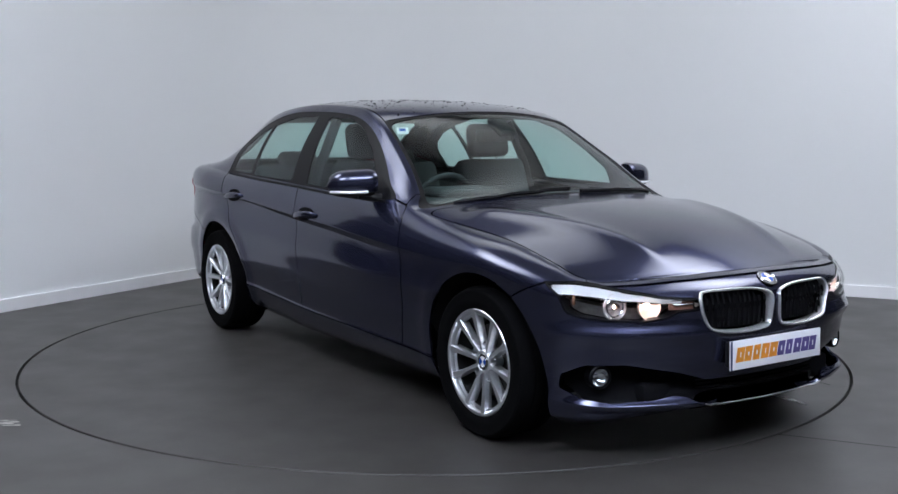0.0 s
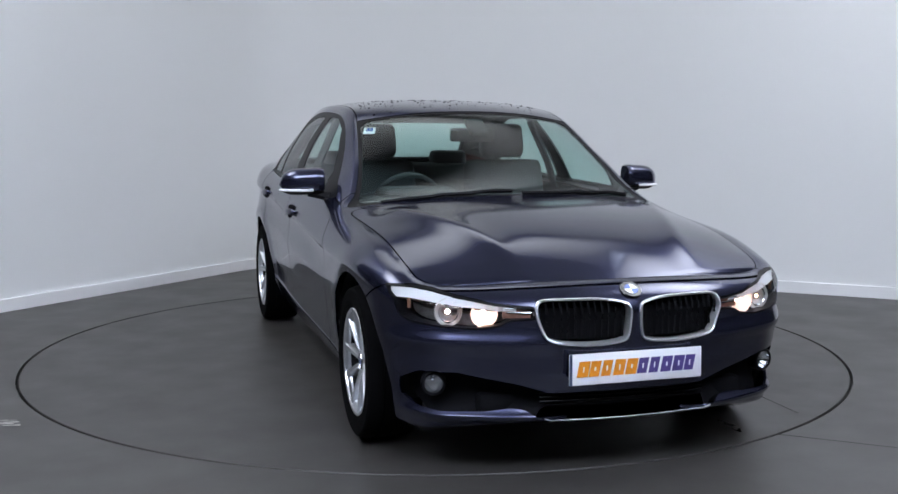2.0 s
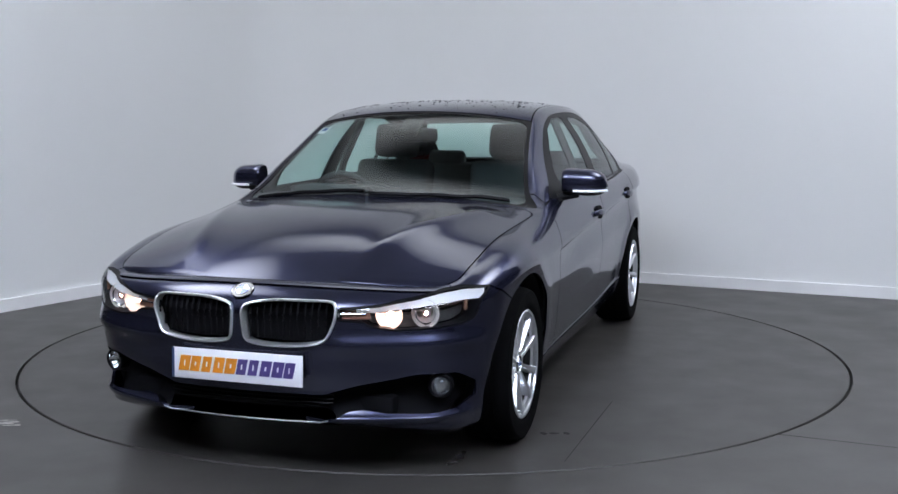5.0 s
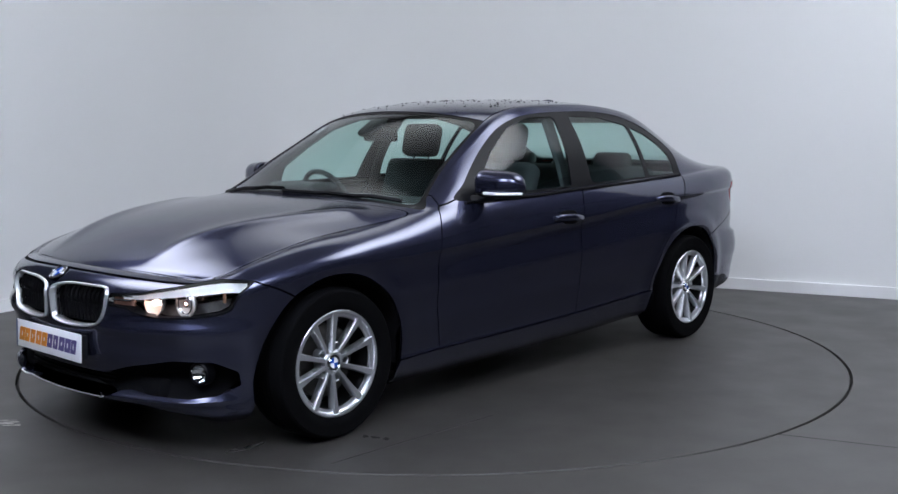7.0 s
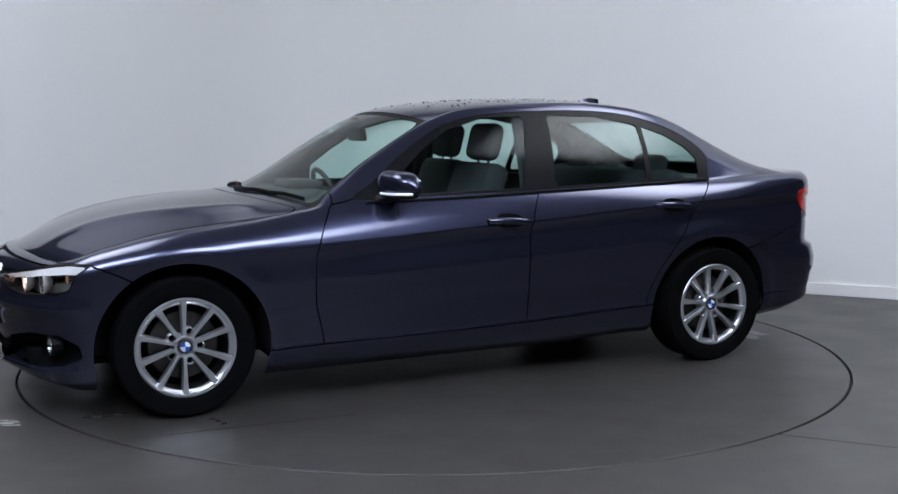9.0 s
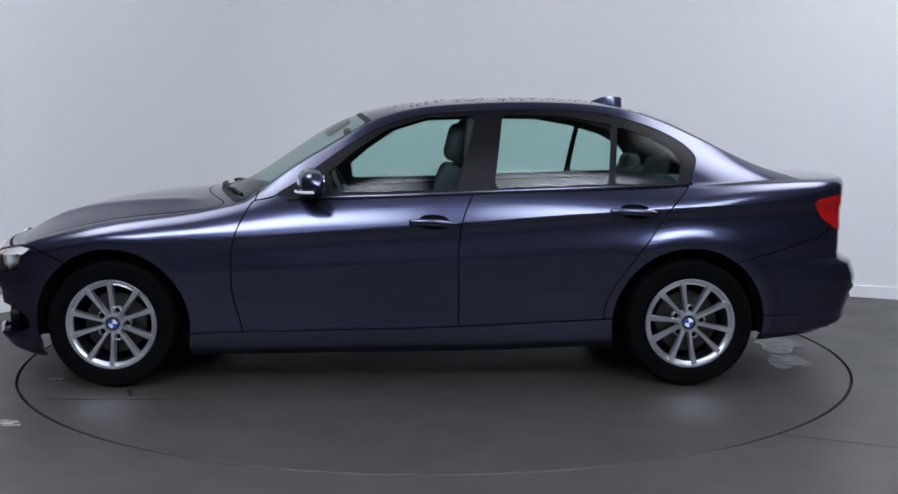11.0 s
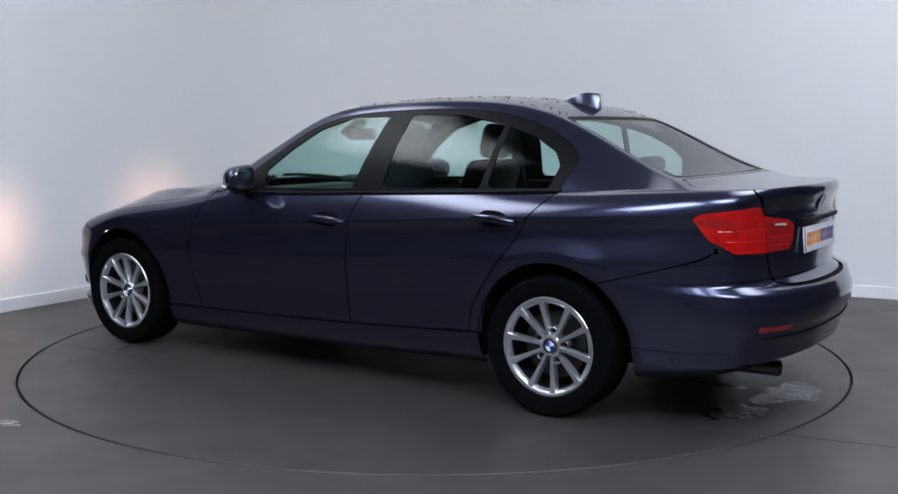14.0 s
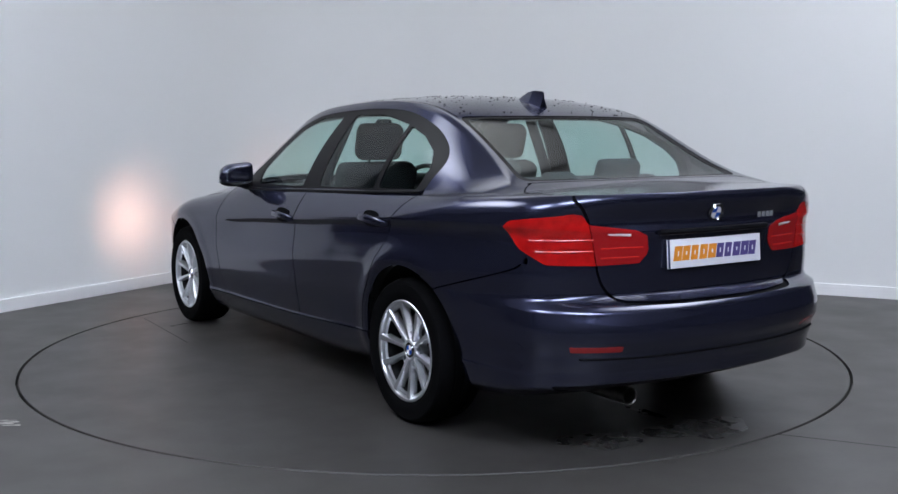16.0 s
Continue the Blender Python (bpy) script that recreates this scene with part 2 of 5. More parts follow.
TAIL = [0, 0, 0, 0, 0, 0, 0, 0, 0, 0, 0, 0, 0, 0, 0, 0.05, 0.20, 0.5, 0.85, 1, 1, 1]
# roof rail and pillars, from the windscreen's foot to the boot
RAIL_X = [0.80, 0.678, 0.527, 0.403, 0.28, 0.159, 0.02, -0.25, -0.60, -0.95, -1.25, -1.45, -1.65, -1.85, -2.00]
RAIL_Y = [0.7885, 0.722, 0.676, 0.648, 0.624, 0.604, 0.588, 0.578, 0.574, 0.570, 0.578, 0.592, 0.615, 0.665, 0.755]
RAIL_Z = [0.884, 0.965, 1.072, 1.146, 1.218, 1.283, 1.334, 1.372, 1.386, 1.374, 1.318, 1.235, 1.135, 1.048, 1.006]
MID_X = [2.04, 1.972, 1.79, 1.611, 1.436, 1.263, 1.06, 0.97, 0.60, 0.32, 0.079, -0.152, -0.475, -0.792, -1.01, -1.257, -1.407, -1.554, -1.70, -1.845, -1.99, -2.13, -2.32]
MID_Z = [0.705, 0.742, 0.822, 0.871, 0.902, 0.922, 0.938, 0.953, 1.158, 1.318, 1.380, 1.405, 1.421, 1.418, 1.401, 1.340, 1.280, 1.203, 1.128, 1.067, 1.035, 1.022, 1.013]

NU, NA, NC, NT = 320, 54, 18, 28
ST = np.arange(22)
fine_u = np.linspace(0, 21, 3000)
env_f = np.stack([smooth_through(ST, ENV_X, fine_u), smooth_through(ST, ENV_Y, fine_u)], 1)
arc_f = np.r_[0, np.cumsum(np.hypot(*np.diff(env_f, axis=0).T))]
ARC = np.linspace(0, arc_f[-1], NU)
U = np.interp(ARC, arc_f, fine_u)


def along(values, mono=False):
    return (curve_through if mono else smooth_through)(ST, values, U)


env = np.stack([along(ENV_X), along(ENV_Y)], 1)
kxy = np.stack([along(K_X), along(K_Y)], 1)
env[0, 1] = env[-1, 1] = kxy[0, 1] = kxy[-1, 1] = 0
kz, bz, bi, sz, cz, rd, tl = (along(v, True) for v in (K_Z, BOT_Z, BOT_IN, SILL_Z, CREASE_Z, ROUND, TAIL))
tang = np.gradient(env, axis=0)
tang /= np.hypot(*tang.T)[:, None]
inward = np.stack([tang[:, 1] * -1, tang[:, 0]], 1)
inward[0], inward[-1] = (-1, 0), (1, 0)
if (inward[NU // 2, 1]) > 0:
    inward *= -1
inward[0], inward[-1] = (-1, 0), (1, 0)


def smoothstep(a, b, x):
    t = np.clip((x - a) / (b - a), 0, 1)
    return t * t * (3 - 2 * t)


def flank_rows():
    """Rows of the flank from the sill's underside up to the shoulder."""
    side = smoothstep(1.75, 1.45, env[:, 0]) * smoothstep(-2.0, -1.7, env[:, 0])
    dent = smoothstep(1.05, 0.35, env[:, 0]) * (1 - tl)
    tuck = smoothstep(1.45, 1.62, env[:, 0]) * smoothstep(1.98, 1.82, env[:, 0])
    hip = smoothstep(-0.70, -1.15, env[:, 0]) * smoothstep(-2.12, -1.75, env[:, 0])
    wing = smoothstep(0.75, 1.15, env[:, 0]) * smoothstep(1.85, 1.55, env[:, 0])
    keys = [(bz, bi + 0.05 * side + 0.035 * tuck), (bz + 0.035, 0.030 + 0.042 * side + 0.030 * tuck), (sz, 0.022 + 0.013 * side + 0.022 * tuck), (sz + 0.010, 0.025 + 0.015 * side + 0.018 * tuck),
            (sz + 0.38 * (cz - sz), 0.011 + 0.006 * side * (1 - 0.6 * hip) + 0.006 * tuck), (sz + 0.66 * (cz - sz), 0.004 - 0.006 * hip - 0.003 * wing), (cz - 0.066, 0.003 + 0.014 * dent + 0.004 * hip), (cz - 0.028, 0.002 + 0.0145 * dent + 0.003 * hip), (cz, 0 * bz)]
    q = np.array([0, 0.07, 0.16, 0.20, 0.40, 0.57, 0.68, 0.75, 0.82])
    rows = []
    n_up = 13
    for t in np.linspace(0, 0.82, NA - n_up):
        i = min(int(np.searchsorted(q, t, side="right")) - 1, len(q) - 2)
        f = (t - q[i]) / (q[i + 1] - q[i])
        g = f if i in (0, 1, 2) else f * f * (3 - 2 * f) * 0.5 + f * 0.5
        z = keys[i][0] * (1 - f) + keys[i + 1][0] * f
        inset = keys[i][1] * (1 - g) + keys[i + 1][1] * g
        rows.append((env + inward * inset[:, None], z))
    for s in np.linspace(0, 1, n_up + 1)[1:]:
        c, sn = 1 - math.cos(s * math.pi / 2), math.sin(s * math.pi / 2)
        a = rd * c + (1 - rd) * s
        b = rd * sn + (1 - rd) * s
        rows.append((env * (1 - a[:, None]) + kxy * a[:, None], cz * (1 - b) + kz * b))
    out = []
    for xy, z in rows:
        # the boot lid stands back from the bumper
        back = tl * (0.034 * smoothstep(0.50, 0.60, z) + 0.078 * smoothstep(0.588, 0.622, z)) * smoothstep(1.012, 0.88, z) + tl * (0.018 * smoothstep(0.447, 0.428, z) + 0.022 * smoothstep(0.40, 0.33, z))
        # swage over the arches
        swell = sum((0.004 if ax > 0 else 0.010) * np.exp(-((np.hypot(env[:, 0] - ax, z - 0.31) - 0.41) / 0.05) ** 2) * (np.abs(env[:, 0] - ax) < 0.6) for ax in (1.405, -1.405))
        # the bumper's lip and the ledge under the lamps
        nose = smoothstep(1.75, 2.0, xy[:, 0])
        lip = nose * (0.022 * np.exp(-((z - 0.225) / 0.022) ** 2) - 0.020 * np.exp(-((z - 0.315) / 0.05) ** 2) + 0.020 * np.exp(-((z - 0.495) / 0.032) ** 2) * smoothstep(0.2, 0.45, env[:, 1]))
        p = xy + inward * (back - swell - lip)[:, None]
        p[0, 1] = p[-1, 1] = 0
        out.append(np.column_stack([p, z]))
    return np.array(out)


flank = flank_rows()
shoulder = flank[-1]


def arc_at(y=None, x=None, front=True, z=0.6):
    """Length along the perimeter at which the skin has this y (nose or tail) or this x (flank) at height z."""
    sx, sy = np.empty(NU), np.empty(NU)
    for j in range(NU):
        sx[j], sy[j] = np.interp(z, flank[:, j, 2], flank[:, j, 0]), np.interp(z, flank[:, j, 2], flank[:, j, 1])
    if x is not None:
        return float(np.interp(-x, -sx, ARC))
    half = NU // 3
    if front:
        return float(np.interp(abs(y), sy[:half], ARC[:half]))
    return float(np.interp(abs(y), sy[-half:][::-1], ARC[-half:][::-1]))


kx_mono = shoulder[:, 0]
on_glass = (kx_mono < 0.80) & (kx_mono > -2.00)
rail = np.column_stack([kx_mono, curve_through(RAIL_X, RAIL_Y, kx_mono), smooth_through(RAIL_X[::-1], RAIL_Z[::-1], kx_mono)])
top_edge = np.where(on_glass[:, None], rail, shoulder)
ends = np.clip(np.minimum(0.80 - kx_mono, kx_mono + 2.00) / 0.08, 0, 1)
top_edge = shoulder * (1 - ends[:, None]) + top_edge * ends[:, None]

V, FACES, ZONE = [], [], []
AT = []          # arc length, top parameter x, cross fraction


def add_grid(rows, zone, arcs, tx, ws):
    base = len(V)
    r, n = len(rows), len(rows[0])
    for i in range(r):
        for j in range(n):
            V.append(rows[i][j])
            AT.append((arcs[j], tx[j], ws[i]))
    for i in range(r - 1):
        for j in range(n - 1):
            FACES.append([base + i * n + j, base + i * n + j + 1, base + (i + 1) * n + j + 1, base + (i + 1) * n + j])
            ZONE.append(zone)


add_grid(flank, "flank", ARC, top_edge[:, 0], [2.0] * len(flank))
pillar = []
for w in np.linspace(0, 1, NC):
    p = shoulder * (1 - w) + top_edge * w
    height = np.maximum(top_edge[:, 2] - shoulder[:, 2], 0)
    p[:, 1] += 0.075 * height * math.sin(math.pi * w) + 0.0
    pillar.append(p)
add_grid(pillar, "pillar", ARC, top_edge[:, 0], [1.5] * NC)
ws = np.linspace(1, 0, NT) ** 0.85
ty = top_edge[:, 1]
bow = np.where(kx_mono > -0.5, 0.18 * (np.clip(ty, 0, 0.78) / 0.75) ** 2 * smoothstep(-0.3, 0.3, kx_mono), 0)
bow = bow - 0.05 * (ty / 0.62) ** 2 * smoothstep(-1.0, -1.3, kx_mono) * smoothstep(-2.6, -2.1, kx_mono)
mid_x = np.clip(top_edge[:, 0] + bow, -2.32, 2.04)
mid_z = smooth_through(MID_X[::-1], MID_Z[::-1], mid_x)
crown = 2.6 - 0.5 * smoothstep(0.9, 0.6, kx_mono) * smoothstep(0.0, 0.2, kx_mono)
top = []
for w in ws:
    f = w ** crown
    x = top_edge[:, 0] * w ** 2 + mid_x * (1 - w ** 2)
    z = top_edge[:, 2] * f + mid_z * (1 - f)
    # the bonnet's two raised lines
    line = 0.80 - 0.30 * smoothstep(0.9, 2.0, x)
    z = z + 0.020 * np.exp(0.2 - np.sqrt(((w - line) / 0.085) ** 2 + 0.04)) * smoothstep(0.95, 1.15, x) * smoothstep(2.02, 1.75, x)
    top.append(np.column_stack([x, ty * w, z]))
add_grid(top, "top", ARC, top_edge[:, 0], list(ws))

V, AT = np.array(V), np.array(AT)
# weld the seams between the three grids, and take smooth normals from the whole
key = np.round(V / 0.0004).astype(np.int64)
_, first, back_to = np.unique(key, axis=0, return_index=True, return_inverse=True)
back_to = back_to.ravel()
N = np.zeros((len(first), 3))
for f in FACES:
    a, b, c, d = V[f]
    nrm = np.cross(c - a, d - b)
    for k in f:
        N[back_to[k]] += nrm
N = N[back_to]
N[np.abs(V[:, 1]) < 1e-5, 1] = 0
N /= np.maximum(np.linalg.norm(N, axis=1), 1e-12)[:, None]
if N[NU * 20 + NU // 2, 1] < 0:
    N = -N
FLIP = np.dot(np.cross(V[FACES[NU * 10 + NU // 2][2]] - V[FACES[NU * 10 + NU // 2][0]], V[FACES[NU * 10 + NU // 2][3]] - V[FACES[NU * 10 + NU // 2][1]]), (0, 1, 0)) < 0


class Skin:
    """Polygons with a panel name each; cut() splits them along the zero line of a function of their points."""

    def __init__(self):
        self.v = [tuple(p) for p in V]
        self.n = [tuple(p) for p in N]
        self.a = [tuple(p) for p in AT]
        self.f = []
        for f, z in zip(FACES, ZONE):
            pts = V[f]
            if np.linalg.norm(np.cross(pts[2] - pts[0], pts[3] - pts[1])) < 1e-9:
                continue
            self.f.append((f if not FLIP else f[::-1], z))

    def cut(self, value, panels, name):
        """value(points, attributes): negative where the polygons of these panels become the panel `name`."""
        use = [i for i, (f, p) in enumerate(self.f) if p in panels]
        ids = sorted({k for i in use for k in self.f[i][0]})
        P, A = np.array([self.v[k] for k in ids]), np.array([self.a[k] for k in ids])
        val = dict(zip(ids, value(P, A)))
        made = {}
        out = [x for i, x in enumerate(self.f) if x[1] not in panels]
        for i in use:
            f, p = self.f[i]
            s = [val[k] for k in f]
            if max(s) <= 0:
                out.append((f, name))
                continue
            if min(s) >= 0:
                out.append((f, p))
                continue
            ins, outs = [], []
            for k in range(len(f)):
                a, b = f[k], f[(k + 1) % len(f)]
                va, vb = val[a], val[b]
                (ins if va < 0 else outs).append(a)
                if va == 0:
                    ins.append(a)
                if va * vb < 0:
                    e = (min(a, b), max(a, b))
                    if e not in made:
                        t = val[e[0]] / (val[e[0]] - val[e[1]])
                        mixed = [tuple(np.array(src[e[0]]) * (1 - t) + np.array(src[e[1]]) * t) for src in (self.v, self.n, self.a)]
                        self.v.append(mixed[0]), self.n.append(mixed[1]), self.a.append(mixed[2])
                        made[e] = len(self.v) - 1
                    ins.append(made[e]), outs.append(made[e])
            if len(ins) > 2:
                out.append((ins, name))
            if len(outs) > 2:
                out.append((outs, p))
        self.f = out

    def split(self, value, panels):
        """Adds edges along the zero line of value(points, attributes) -> (signed number, usable); panels keep their names."""
        use = [i for i, (f, p) in enumerate(self.f) if p in panels]
        ids = sorted({k for i in use for k in self.f[i][0]})
        P, A = np.array([self.v[k] for k in ids]), np.array([self.a[k] for k in ids])
        val, near = value(P, A)
        val, near = dict(zip(ids, val)), dict(zip(ids, near))
        made = {}
        out = [x for i, x in enumerate(self.f) if x[1] not in panels]
        for i in use:
            f, p = self.f[i]
            ring, marks = [], []
            for k in range(len(f)):
                a, b = f[k], f[(k + 1) % len(f)]
                ring.append(a)
                if val[a] == 0 and near[a]:
                    marks.append(len(ring) - 1)
                if val[a] * val[b] < 0 and near[a] and near[b]:
                    e = (min(a, b), max(a, b))
                    if e not in made:
                        t = val[e[0]] / (val[e[0]] - val[e[1]])
                        mixed = [tuple(np.array(src[e[0]]) * (1 - t) + np.array(src[e[1]]) * t) for src in (self.v, self.n, self.a)]
                        self.v.append(mixed[0]), self.n.append(mixed[1]), self.a.append(mixed[2])
                        made[e] = len(self.v) - 1
                    ring.append(made[e])
                    marks.append(len(ring) - 1)
            if len(marks) == 2 and 1 < marks[1] - marks[0] < len(ring) - 1:
                i0, i1 = marks
                out.append((ring[i0:i1 + 1], p))
                out.append((ring[i1:] + ring[:i0 + 1], p))
            else:
                out.append((ring, p))
        self.f = out

    def mark(self, test, panels, name):
        """Renames the polygons whose middle passes the test."""
        use = [i for i, (f, p) in enumerate(self.f) if p in panels]
        P = np.array([np.mean([self.v[k] for k in self.f[i][0]], axis=0) for i in use])
        A = np.array([np.mean([self.a[k] for k in self.f[i][0]], axis=0) for i in use])
        for i, good in zip(use, test(P, A)):
            if good:
                self.f[i] = (self.f[i][0], name)

    def drop(self, names):
        self.f = [x for x in self.f if x[1] not in names]


skin = Skin()
SIDE_XZ = lambda P: P[:, [0, 2]]
BODY = ("flank", "pillar", "top")

# wheel arches
for ax in (1.405, -1.405):
    skin.cut(lambda P, A, ax=ax: np.maximum(np.hypot(P[:, 0] - ax, P[:, 2] - 0.303) - 0.377, 0.5 - P[:, 1]), ("flank",), "open_arch")
    skin.cut(lambda P, A, ax=ax: np.maximum(np.maximum(np.abs(P[:, 0] - ax) - 0.365, P[:, 2] - 0.33), 0.5 - P[:, 1]), ("flank",), "open_arch")
skin.drop(("open_arch",))

# side windows
DLO = rounded([(0.60, 0.925), (0.51, 0.998), (0.377, 1.098), (0.242, 1.19), (0.103, 1.264), (-0.069, 1.315), (-0.273, 1.338), (-0.562, 1.350), (-0.79, 1.349),
               (-0.987, 1.332), (-1.155, 1.295), (-1.292, 1.246), (-1.401, 1.184), (-1.452, 1.13), (-1.455, 1.09), (-1.429, 1.035), (-1.396, 0.99), (-1.2, 0.983),
               (-1.005, 0.975), (-0.596, 0.962), (-0.175, 0.945), (0.23, 0.932)], 4)
skin.cut(lambda P, A: outline_distance(SIDE_XZ(P), DLO), ("pillar",), "window_trim")
WINDOWS = {
    "front_window": [(0.345, 0.948), (0.36, 1.04), (0.234, 1.147), (0.071, 1.253), (-0.129, 1.312), (-0.369, 1.320), (-0.268, 0.960)],
    "rear_window": [(-0.502, 1.325), (-0.792, 1.322), (-1.046, 1.277), (-1.005, 0.985), (-0.450, 0.970)],
    "quarter_window": [(-1.074, 1.268), (-1.212, 1.225), (-1.334, 1.157), (-1.378, 1.095), (-1.353, 0.995), (-1.040, 0.987)]}
for wname, poly in WINDOWS.items():
    skin.cut(lambda P, A, poly=poly: outline_distance(SIDE_XZ(P), poly), ("window_trim",), wname)


def rect(x0, x1, w1, r=0.05):
    """Distance to a rounded rectangle in the top's own coordinates."""
    def value(P, A):
        x, y = A[:, 1], A[:, 2] * 0.65
        dx, dy = np.abs(x - (x0 + x1) / 2) - (x1 - x0) / 2 + r, y - w1 * 0.65 + r
        return np.hypot(np.maximum(dx, 0), np.maximum(dy, 0)) + np.minimum(np.maximum(dx, dy), 0) - r
    return value


skin.cut(rect(0.145, 0.80, 0.972, 0.02), ("top",), "screen_trim")
skin.cut(rect(0.165, 0.765, 0.945, 0.06), ("screen_trim",), "windscreen")
skin.cut(rect(-1.86, -1.285, 0.94, 0.05), ("top",), "backlight_trim")
skin.cut(rect(-1.835, -1.305, 0.90, 0.06), ("backlight_trim",), "backlight")


# lamps, grilles and openings on the nose and tail, laid out on the unrolled flank
def unrolled(points, front=True):
    return [(arc_at(y, front=front, z=z), z) for y, z in points]


ARC_Z = lambda P, A: np.column_stack([A[:, 0], P[:, 2]])
KIDNEY = rounded(unrolled([(0.362, 0.634), (0.338, 0.650), (0.253, 0.653), (0.133, 0.652), (0.044, 0.639), (0.020, 0.618), (0.021, 0.56), (0.030, 0.512), (0.062, 0.495),
                           (0.153, 0.488), (0.252, 0.493), (0.326, 0.512), (0.354, 0.562), (0.366, 0.602)]), 4)
HEAD = unrolled([(0.364, 0.630), (0.418, 0.633), (0.507, 0.640), (0.552, 0.652), (0.677, 0.682), (0.742, 0.693)])
HEAD += [(arc_at(x=1.772, z=0.685), 0.686), (arc_at(x=1.842, z=0.637), 0.637), (arc_at(x=1.865, z=0.577), 0.577)]
HEAD += unrolled([(0.766, 0.558), (0.689, 0.548), (0.571, 0.544), (0.483, 0.556), (0.452, 0.575), (0.364, 0.582)])
INTAKE = [(-0.02, 0.311)] + unrolled([(0.302, 0.309), (0.425, 0.346), (0.623, 0.386), (0.742, 0.382), (0.792, 0.34), (0.788, 0.285), (0.742, 0.250), (0.676, 0.240), (0.520, 0.246),
                                      (0.440, 0.258), (0.395, 0.252), (0.345, 0.224), (0.300, 0.211)]) + [(-0.02, 0.209)]
TAILLAMP = [(arc_at(x=-2.020, z=0.889), 0.889), (arc_at(x=-2.045, z=0.914), 0.914)] + unrolled([(0.764, 0.927), (0.650, 0.941), (0.619, 0.936), (0.593, 0.899), (0.394, 0.873), (0.347, 0.853),
            (0.337, 0.789), (0.378, 0.747), (0.558, 0.745), (0.740, 0.752)], False) + [(arc_at(x=-2.075, z=0.808), 0.808)]
REFLECTOR = unrolled([(0.710, 0.456), (0.505, 0.452), (0.500, 0.428), (0.700, 0.433)], False)
near_nose = lambda P: 1.55 - P[:, 0]
near_tail = lambda P: P[:, 0] + 1.9
skin.cut(lambda P, A: np.maximum(outline_distance(ARC_Z(P, A), HEAD), near_nose(P)), ("flank",), "headlamp")
skin.cut(lambda P, A: np.maximum(outline_distance(ARC_Z(P, A), KIDNEY) - 0.002, near_nose(P)), ("flank",), "kidney")
skin.cut(lambda P, A: np.maximum(outline_distance(ARC_Z(P, A), INTAKE), near_nose(P)), ("flank",), "intake")
skin.cut(lambda P, A: np.maximum(outline_distance(ARC_Z(P, A), TAILLAMP), near_tail(P)), ("flank",), "taillamp")
skin.cut(lambda P, A: np.maximum(outline_distance(ARC_Z(P, A), REFLECTOR), near_tail(P)), ("flank",), "reflector")
skin.cut(lambda P, A: np.maximum(P[:, 2] - 0.300, P[:, 0] + 2.20), ("flank",), "valance")

# shut lines
G = 0.0031
FLOW = lambda line: flowing(line, 5)


def signed_line(line):
    """A function that gives points' signed distance to an open line, and whether they lie beside it."""
    line = np.asarray(line, float)

    def value(Q):
        best, sign, beside = np.full(len(Q), 1e9), np.zeros(len(Q)), np.zeros(len(Q), bool)
        for k, (a, b) in enumerate(zip(line, line[1:])):
            e = b - a
            w = Q - a
            t = (w @ e) / (e @ e)
            tc = np.clip(t, 0, 1)
            d = np.hypot(*(w - tc[:, None] * e).T)
            ok = ~(((k == 0) & (t < -0.02)) | ((k == len(line) - 2) & (t > 1.02)))
            closer = d < best
            best = np.where(closer, d, best)
            sign = np.where(closer, np.sign(e[0] * w[:, 1] - e[1] * w[:, 0] + 1e-12), sign)
            beside = np.where(closer, ok, beside)
        return best * sign, beside & (best < 0.045)
    return value


def gap_line(fun, panels, half=G):
    """Cuts a narrow groove along the zero line of fun(points, attributes) -> (signed distance, beside)."""
    for level in (-half, half):
        skin.split(lambda P, A: (fun(P, A)[0] - level, fun(P, A)[1]), panels)
    skin.mark(lambda P, A: (np.abs(fun(P, A)[0]) < half) & fun(P, A)[1], panels, "gap")


def on_side(line):
    f = signed_line(line)

    def fun(P, A):
        d, near = f(P[:, [0, 2]])
        return d, near & (P[:, 1] > 0.5)
    return fun


def on_top(line):
    f = signed_line([(x, w * 0.72) for x, w in line])
    return lambda P, A: f(np.column_stack([A[:, 1], A[:, 2] * 0.72]))


def on_arc(line, limit):
    f = signed_line(line)

    def fun(P, A):
        d, near = f(ARC_Z(P, A))
        return d, near & (limit(P) < 0)
    return fun


for line in ([(0.57, 0.940), (0.66, 0.916), (0.72, 0.903), (0.745, 0.865), (0.779, 0.799), (0.813, 0.698), (0.821, 0.611), (0.819, 0.466), (0.792, 0.35), (0.776, 0.268)],
             [(-0.375, 0.99), (-0.348, 0.94), (-0.300, 0.829), (-0.277, 0.691), (-0.276, 0.500), (-0.276, 0.288)],
             [(-1.412, 0.992), (-1.394, 0.969), (-1.30, 0.871), (-1.211, 0.736), (-1.147, 0.654), (-1.068, 0.544), (-1.016, 0.46), (-0.99, 0.38), (-0.985, 0.320)],
             [(1.045, 0.261), (0.776, 0.270), (0.401, 0.276), (-0.184, 0.290), (-0.745, 0.315), (-1.04, 0.331)],
             [(-1.60, 0.598), (-1.63, 0.607), (-1.794, 0.653), (-2.042, 0.724), (-2.105, 0.765)],
             [(0.715, 0.900), (0.700, 0.960)]):
    gap_line(on_side(FLOW(line) if len(line) > 2 else line), ("flank", "pillar"))
